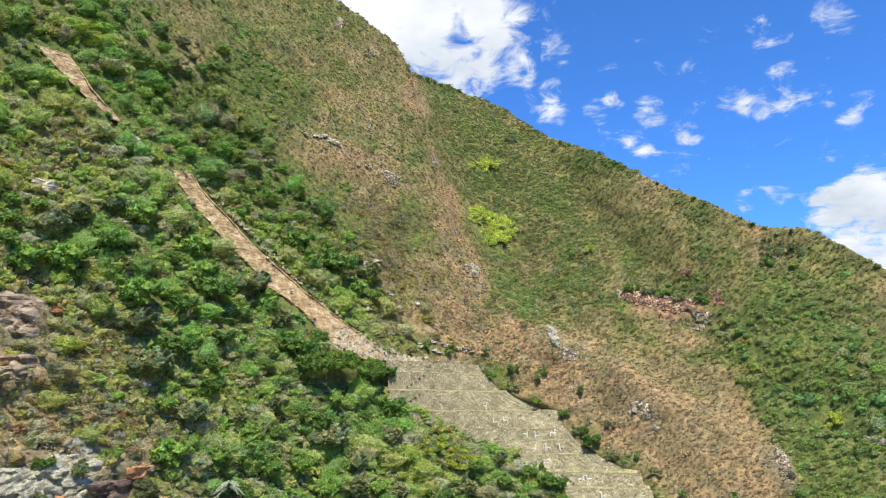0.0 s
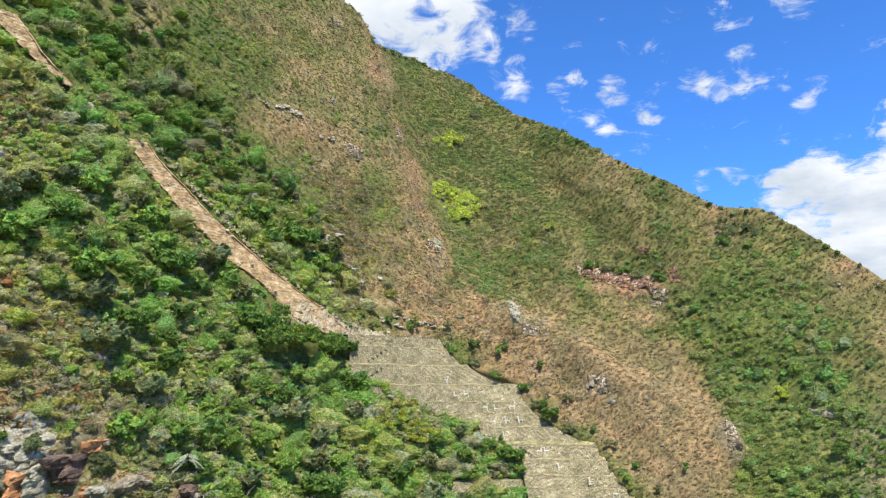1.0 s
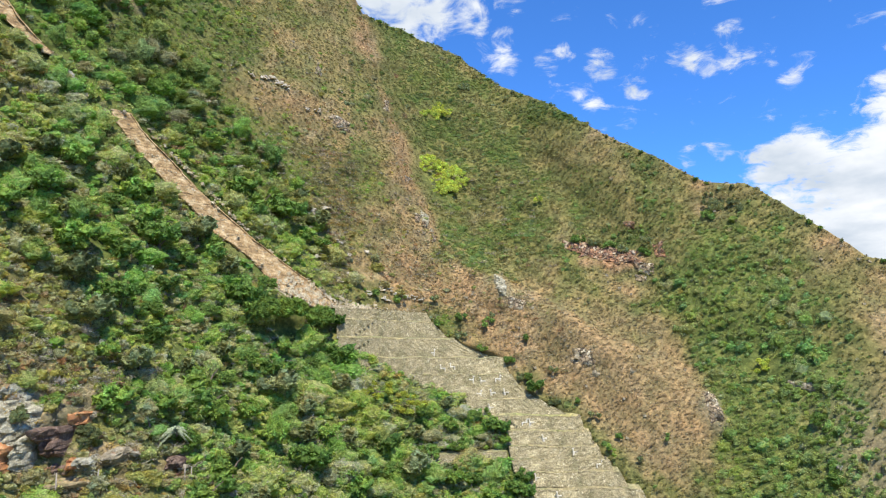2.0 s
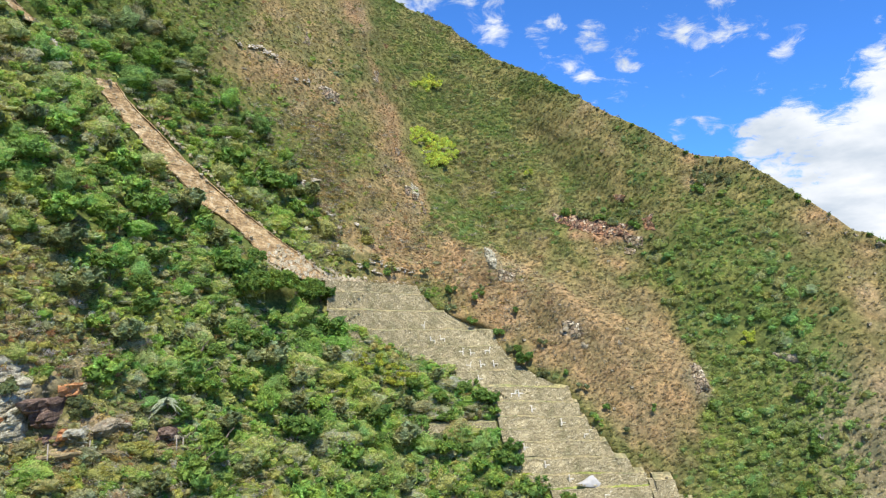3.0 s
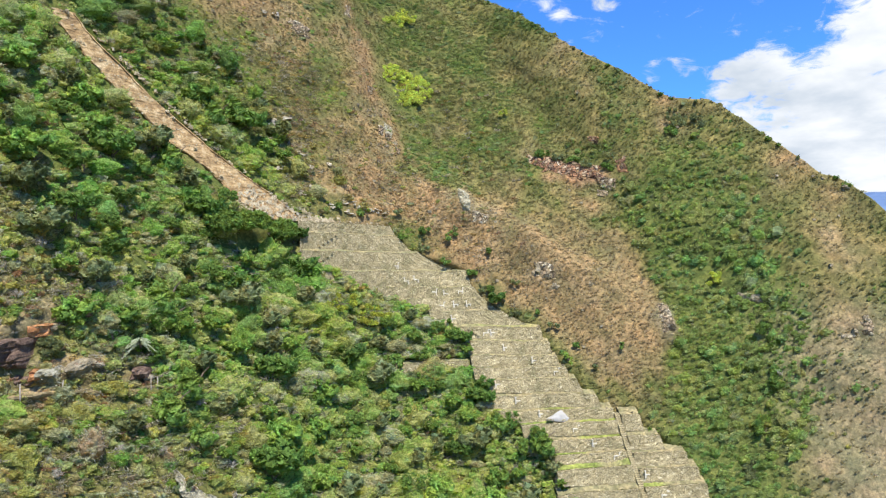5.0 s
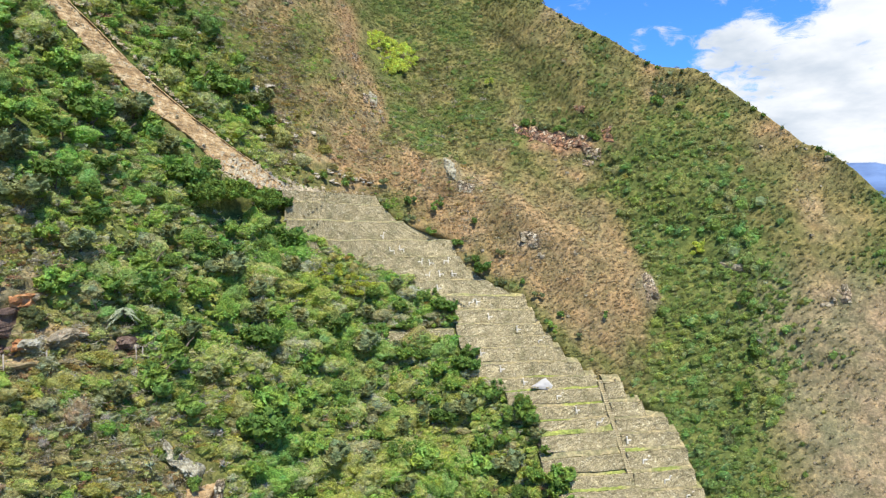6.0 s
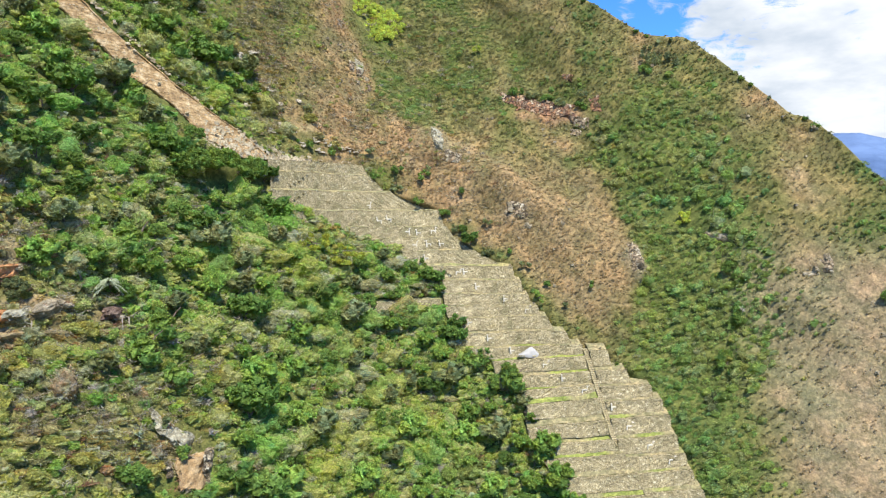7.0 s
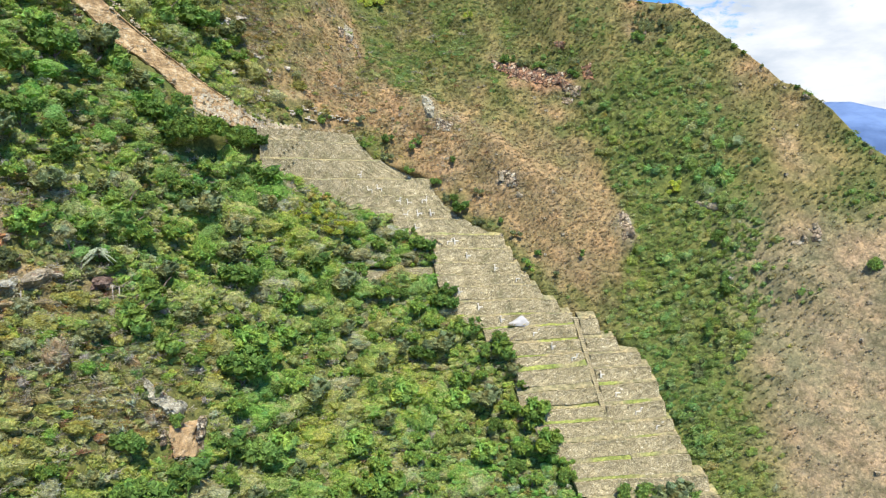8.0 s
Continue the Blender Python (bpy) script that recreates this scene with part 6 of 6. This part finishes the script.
def build_parapet():
    """The rough edge of pale stones that runs up beside the stepped strip."""
    rs = np.random.RandomState(8)
    line = [(-9.4, 11.3), (-15.2, 15.0), (-18.8, 17.6), (-24.8, 22.4), (-30.6, 28.2), (-37.8, 35.1), (-43.8, 41.4)]
    for (ax, az), (bx, bz) in zip(line, line[1:]):
        thing = new("stone_parapet")
        thing.location = (bx, float(hill(bx, bz)), bz)
        n = int(math.hypot(bx - ax, bz - az) / 0.30)
        f = np.repeat(np.linspace(0, 1, n), 2)
        f = f[bumps(30 * f + 9 * ax, 0 * f, 3.0, 5) > (-0.3 if -31 < ax < -24 or ax > -12 else 0.25)]
        n = len(f)
        x, z = ax + (bx - ax) * f + rs.uniform(-0.3, 0.3, n), az + (bz - az) * f + rs.uniform(-0.3, 0.3, n)
        y = hill(x, z) - 0.34 + rs.uniform(-0.2, 0.2, n)
        me = stones_mesh("stonework", np.stack([x, y, z], -1), rs.uniform((0.15, 0.25, 0.12), (0.5, 0.5, 0.36), (n, 3)), CREAM, int(-ax))
        me.transform(Matrix.Translation(-thing.location))
        tagged(part("stonework", me, thing), kind="stuff")
        tagged(thing, "rough tan stone parapet along the stepped strip", "parapet", "parapet stretches")


def build_tarp():
    thing = new("covered_mound")
    x, z = 35.0, -24.5
    y = float(face_y(x, -24.6, 2.4)) + 1.1
    thing.location = (x, y, z)
    bm = bmesh.new()
    bmesh.ops.create_icosphere(bm, subdivisions=4, radius=1.0)
    for v in bm.verts:
        c = v.co
        lump = 1 + 0.10 * noise.noise(c * 2.2) + 0.05 * noise.noise(c * 6)
        peak = 1.0 - 0.72 * abs(c.x)
        v.co = Vector((c.x * 2.5 * lump, c.y * 0.8 * lump, max(-0.25, c.z) * 1.5 * lump * peak))
    part("sheet", from_bm("sheet", bm, TARP, True), thing, "crumpled white sheet")
    rs = np.random.RandomState(3)
    a = rs.uniform(math.pi, 2 * math.pi, 9)
    me = stones_mesh("weights", np.stack([np.cos(a) * 2.45, np.sin(a) * 0.8, 0 * a + 0.05], -1), rs.uniform(0.15, 0.35, (9, 3)), STONE, 3)
    part("weights", me, thing, "stones holding the hem down")
    tagged(thing, "white sheet draped over a mound on a terrace ledge", "tarpaulin")
    pad = rock_mesh("pale_slab", 5, ROCK)
    ob = new("pale_boulder", pad)
    ob.matrix_basis = pose(34.0, float(face_y(34.0, -34.3, 2.7)) + 0.5, -34.0) @ Matrix.Diagonal((0.9, 0.5, 0.35, 1))
    tagged(ob, "pale flat boulder lying on a terrace ledge", "rock")
    for k, (x, z, s) in enumerate(((33.6, -9.3, 0.5), (35.1, -13.6, 0.45), (35.6, -14.2, 0.4), (34.9, -12.6, 0.4), (42.3, -22.3, 0.5), (36.6, -15.8, 0.4), (45.8, -22.7, 0.5))):
        ob = new("pale_boulder", pad)
        ob.matrix_basis = pose(x, float(hill(x, z)) - 0.6, z, 20 * k, 0, 40 * k) @ Matrix.Diagonal((s * 0.6, s * 0.6, s * 0.8, 1))
        tagged(ob, "pale boulder at the end of a terrace wall", "rock", "boulders at the wall ends")


def build_lower_wall():
    terrace(-15.6, 7.2, 20.6, 2.0, 2.2, STONE, -0.2, 777, "low weathered stone wall half hidden by bushes")


def build_trail():
    """A dirt trail cut into the near slope, with its fence posts."""
    xs = np.linspace(-40, -25.4, 40)
    z = np.interp(xs, [-40, -37, -31.8, -25.5, -24], [-14.0, -14.0, -14.5, -14.9, -15.2]) + 0.12 * bumps(xs, 0 * xs, 1.5, 3)
    y = hill(xs, z) + 0.35 * bumps(xs, 0 * xs, 1.1, 6) + 0.3
    section = [(y - 0.3, z - 0.6), (y - 0.8, z - 0.22), (y - 0.75, z), (y - 0.2, z + 0.05), (y + 0.8, z + 0.1), (y + 1.2, z + 0.6)]
    me = strip_mesh("trail", xs, section, LEDGE, 0.05, lambda r: {"cover": np.broadcast_to(np.array([0.30, 0.235, 0.14]), r.shape).reshape(-1, 3)}, 4)
    tagged(new("path", me), "narrow bare dirt trail along the slope", "path", kind="structure")
    bm = bmesh.new()
    tube(bm, (0, 0, -0.4), (0.03, 0, 1.25), 0.075, 0.06, 7)
    body = from_bm("fence_post", bm, WOOD, True)
    for x, tall in ((-38.6, 1.15), (-35.3, 1.05), (-26.9, 1.2), (-26.2, 1.0)):
        zz = float(np.interp(x, xs, z))
        ob = new("fence_post", body)
        ob.matrix_basis = pose(x, float(np.interp(x, xs, y)) - 0.8, zz, 0, 3 * math.sin(x), 0) @ Matrix.Diagonal((1, 1, tall, 1))
        tagged(ob, "weathered grey wooden fence post beside the trail", "post", "fence posts by the trail")


def build_rubble():
    """Fallen pale stones between the strip and the top terrace, and along the strip."""
    rs = np.random.RandomState(12)
    n = 150
    t = rs.rand(n) ** 1.6
    z = 9.2 + 31 * t + rs.uniform(-0.6, 0.6, n)
    along = rs.rand(n) < 0.6
    xm = np.interp(z, [r[0] for r in STRIP], [r[1] for r in STRIP])
    half = np.interp(z, [r[0] for r in STRIP], [r[2] for r in STRIP])
    x = np.where(along, rs.uniform(-10, 6.5, n), xm + rs.uniform(-1, 1, n) * half)
    z = np.where(along, 10.1 + rs.uniform(-0.3, 0.5, n), z)
    size = rs.uniform(0.12, 0.4, (n, 1)) * rs.uniform(0.6, 1.2, (n, 3)) * (1.2, 0.6, 1)
    me = stones_mesh("stones", np.stack([x, hill(x, z) - np.where(along, 0.3, 0.12), z], -1), 0.7 * size, CREAM, 3)
    tagged(new("rubble", me), "tumbled tan and pale stones over the stepped strip", "stones", kind="stuff")
    n = 420
    x = rs.uniform(-20, -3, n)
    z = 10.0 + rs.uniform(0, 1, n) * (1.0 + np.clip(-7 - x, 0, 12) * 0.42)
    size = rs.uniform(0.2, 0.65, (n, 1)) * rs.uniform(0.6, 1.2, (n, 3)) * (1.2, 0.5, 1)
    me = stones_mesh("stones", np.stack([x, hill(x, z) - 0.34 + 0.2 * rs.rand(n), z], -1), size, CREAM, 4)
    tagged(new("pale_rubble", me), "pale cream rubble spilling from the strip onto the top wall", "stones", kind="stuff")
    for k, (x, z, s) in enumerate(((-14.5, 10.4, 0.7), (-18.2, 13.6, 0.6), (-22.5, 16.8, 0.55), (-31.0, 27.2, 0.7), (-30.2, 26.2, 0.5), (-26.6, 21.2, 0.6), (-44.6, 40.9, 0.8), (-12.2, 9.8, 0.6), (-9.6, 9.9, 0.6), (-1.0, 10.4, 0.5))):
        ob = new("pale_boulder", PALE_SLAB)
        ob.matrix_basis = pose(x, float(hill(x, z)) - 0.6, z, 30 * k, 0, 50 * k) @ Matrix.Diagonal((s, s * 0.8, s * 0.7, 1))
        tagged(ob, "pale cream boulder among the rubble of the strip", "rock", "boulders in the rubble")


PALE_SLAB = rock_mesh("pale_slab", 15, CREAM)
build_rubble()
build_stairway()
build_parapet()
build_tarp()
build_lower_wall()
build_trail()


# ---------------------------------------------------------------- plants of a special shape
def rosette(x, z, reach, mat, label, seed, blades=34, droop=0.5, name="rosette_plant", up=0.5):
    """A plant of long narrow leaves that arch out from one stem."""
    rs = np.random.RandomState(seed)
    thing = new(name)
    thing.location = (x, float(land(x, z)) - 1.4, z)
    bm = bmesh.new()
    tube(bm, (0, 1.4, -0.9), (0, 0, up), 0.16, 0.11, 7)
    part("stem", from_bm("stem", bm, BARK, True), thing)
    for k in range(blades):
        bm = bmesh.new()
        a, e = rs.uniform(0, 2 * math.pi), rs.uniform(-0.15, 1.2)
        way = Vector((math.cos(a) * math.cos(e), math.sin(a) * math.cos(e), math.sin(e)))
        side = way.cross(Vector((0, 0, 1))).normalized()
        long = reach * rs.uniform(0.7, 1.1)
        rows = []
        for j in range(5):
            f = j / 4
            c = Vector((0, 0, up)) + way * long * f + Vector((0, 0, -droop * long * f * f))
            w = 0.05 * reach * (1.6 if reach < 2 else 1.0) * (1 - f * 0.92) * (0.6 + 1.2 * f * (1 - f))
            rows.append((bm.verts.new(c - side * w), bm.verts.new(c + side * w)))
        for p, q in zip(rows, rows[1:]):
            bm.faces.new((p[0], p[1], q[1], q[0]))
        part("blade", from_bm("blade", bm, mat), thing)
    return tagged(thing, label, "plant")


def feather_plant(x, z, reach, mat, label, seed, fronds=26):
    """A palm-like plant: arching fronds with hanging leaflets on both sides."""
    rs = np.random.RandomState(seed)
    thing = new("palm_like_plant")
    thing.location = (x, float(land(x, z)) - 1.6, z)
    bm = bmesh.new()
    tube(bm, (0, 1.5, -1.4), (0, 0, 0.6), 0.2, 0.13, 7)
    part("stem", from_bm("stem", bm, BARK, True), thing)
    for k in range(fronds):
        a, e = rs.uniform(0, 2 * math.pi), rs.uniform(-0.2, 1.4)
        way = Vector((math.cos(a) * math.cos(e), math.sin(a) * math.cos(e) - 0.15, math.sin(e)))
        side = way.cross(Vector((0, 0, 1))).normalized()
        long = reach * rs.uniform(0.75, 1.1)
        spine = [Vector((0, 0, 0.6)) + way * long * f + Vector((0, 0, -0.75 * long * f * f)) for f in (0, 0.2, 0.4, 0.6, 0.8, 1.0)]
        bm = bmesh.new()
        for p, q in zip(spine, spine[1:]):
            tube(bm, p, q, 0.03, 0.02, 3)
        for j in range(1, 15):
            f = j / 15 * 5
            i = min(4, int(f))
            c = spine[i].lerp(spine[i + 1], f - i)
            along = (spine[i + 1] - spine[i]).normalized()
            for s in (-1, 1):
                tip = c + (side * s * 0.8 + along * 0.7 + Vector((0, 0, -0.45))) * reach * 0.24 * (1.15 - j / 16)
                w = along * 0.045
                bm.faces.new([bm.verts.new(p) for p in (c - w, c + w, tip)])
        part("frond", from_bm("frond", bm, mat), thing)
    return tagged(thing, label, "plant")


def dead_shrub(x, z, reach, seed, label):
    rs = np.random.RandomState(seed)
    thing = new("bare_shrub")
    thing.location = (x, float(land(x, z)) - 1.0, z)
    for k in range(16):
        bm = bmesh.new()
        a, e = rs.uniform(0, 6.28), rs.uniform(0.1, 1.3)
        way = Vector((math.cos(a) * math.cos(e), math.sin(a) * math.cos(e) - 0.2, math.sin(e)))
        mid = way * reach * 0.55
        tube(bm, (0, 0.3, -0.4), mid, 0.05, 0.03, 5)
        for j in range(4):
            tube(bm, mid * rs.uniform(0.5, 1.0), mid + Vector(rs.uniform(-0.5, 0.6, 3)) * reach * 0.6, 0.025, 0.008, 4)
        part("branch", from_bm("branch", bm, PALE_TWIG), thing)
    return tagged(thing, label, "shrub")


PALE_TWIG = plain_material("pale dry twigs", (0.38, 0.34, 0.27), 0.85, 0.2, 6.0)
SILVER = plain_material("silvery blades", (0.30, 0.34, 0.20), 0.6, 0.25, 2.0)
AGAVE = plain_material("blue green blades", (0.24, 0.31, 0.20), 0.6, 0.25, 2.0)


def build_special():
    feather_plant(-28.6, -9.6, 2.4, SILVER, "silvery palm-like plant with long drooping fronds", 1, 46)
    leafy_bush(-27.6, -10.6, 1.6, 1.4, 12, 0.9, DARK_GREEN, "dark shrub under the drooping fronds", 210, 0.9)
    rosette(-23.4, -27.8, 1.1, AGAVE, "spiky blue-green rosette plant", 2, 30, 0.1)
    rosette(-24.2, -30.6, 1.0, AGAVE, "spiky blue-green rosette plant", 3, 30, 0.1)
    rosette(-33.4, -19.2, 1.0, SILVER, "silvery spiky rosette plant", 4, 28, 0.2)
    rosette(-46.0, -0.6, 1.1, SILVER, "silvery spiky rosette plant", 5, 28, 0.2)
    rosette(-31.8, -8.2, 1.3, AGAVE, "dark spiky rosette plant on rocks", 6, 30, 0.2)
    pale = "bare grey shrub of dry twigs"
    dead_shrub(18.1, -42.4, 1.9, 1, "pale leafless shrub with tangled twigs")
    for k, (x, z) in enumerate(((-16.6, -25.8), (-40.5, 4.0), (-38.8, 2.2), (-22.0, -12.0), (-26.4, -17.0), (-13.0, -38.0), (-7.0, -40.0), (-19.0, -22.0), (66.6, -15.7), (-44.2, -4.4), (-41.4, -2.6), (-36.6, -3.4), (-24.4, -22.6), (-28.6, -21.4), (-21.0, -17.6), (-32.4, -16.4), (-33.6, -22.8), (-15.6, -29.6), (-10.4, -33.6))):
        dead_shrub(x, z, 1.2, 10 + k, pale)


build_special()
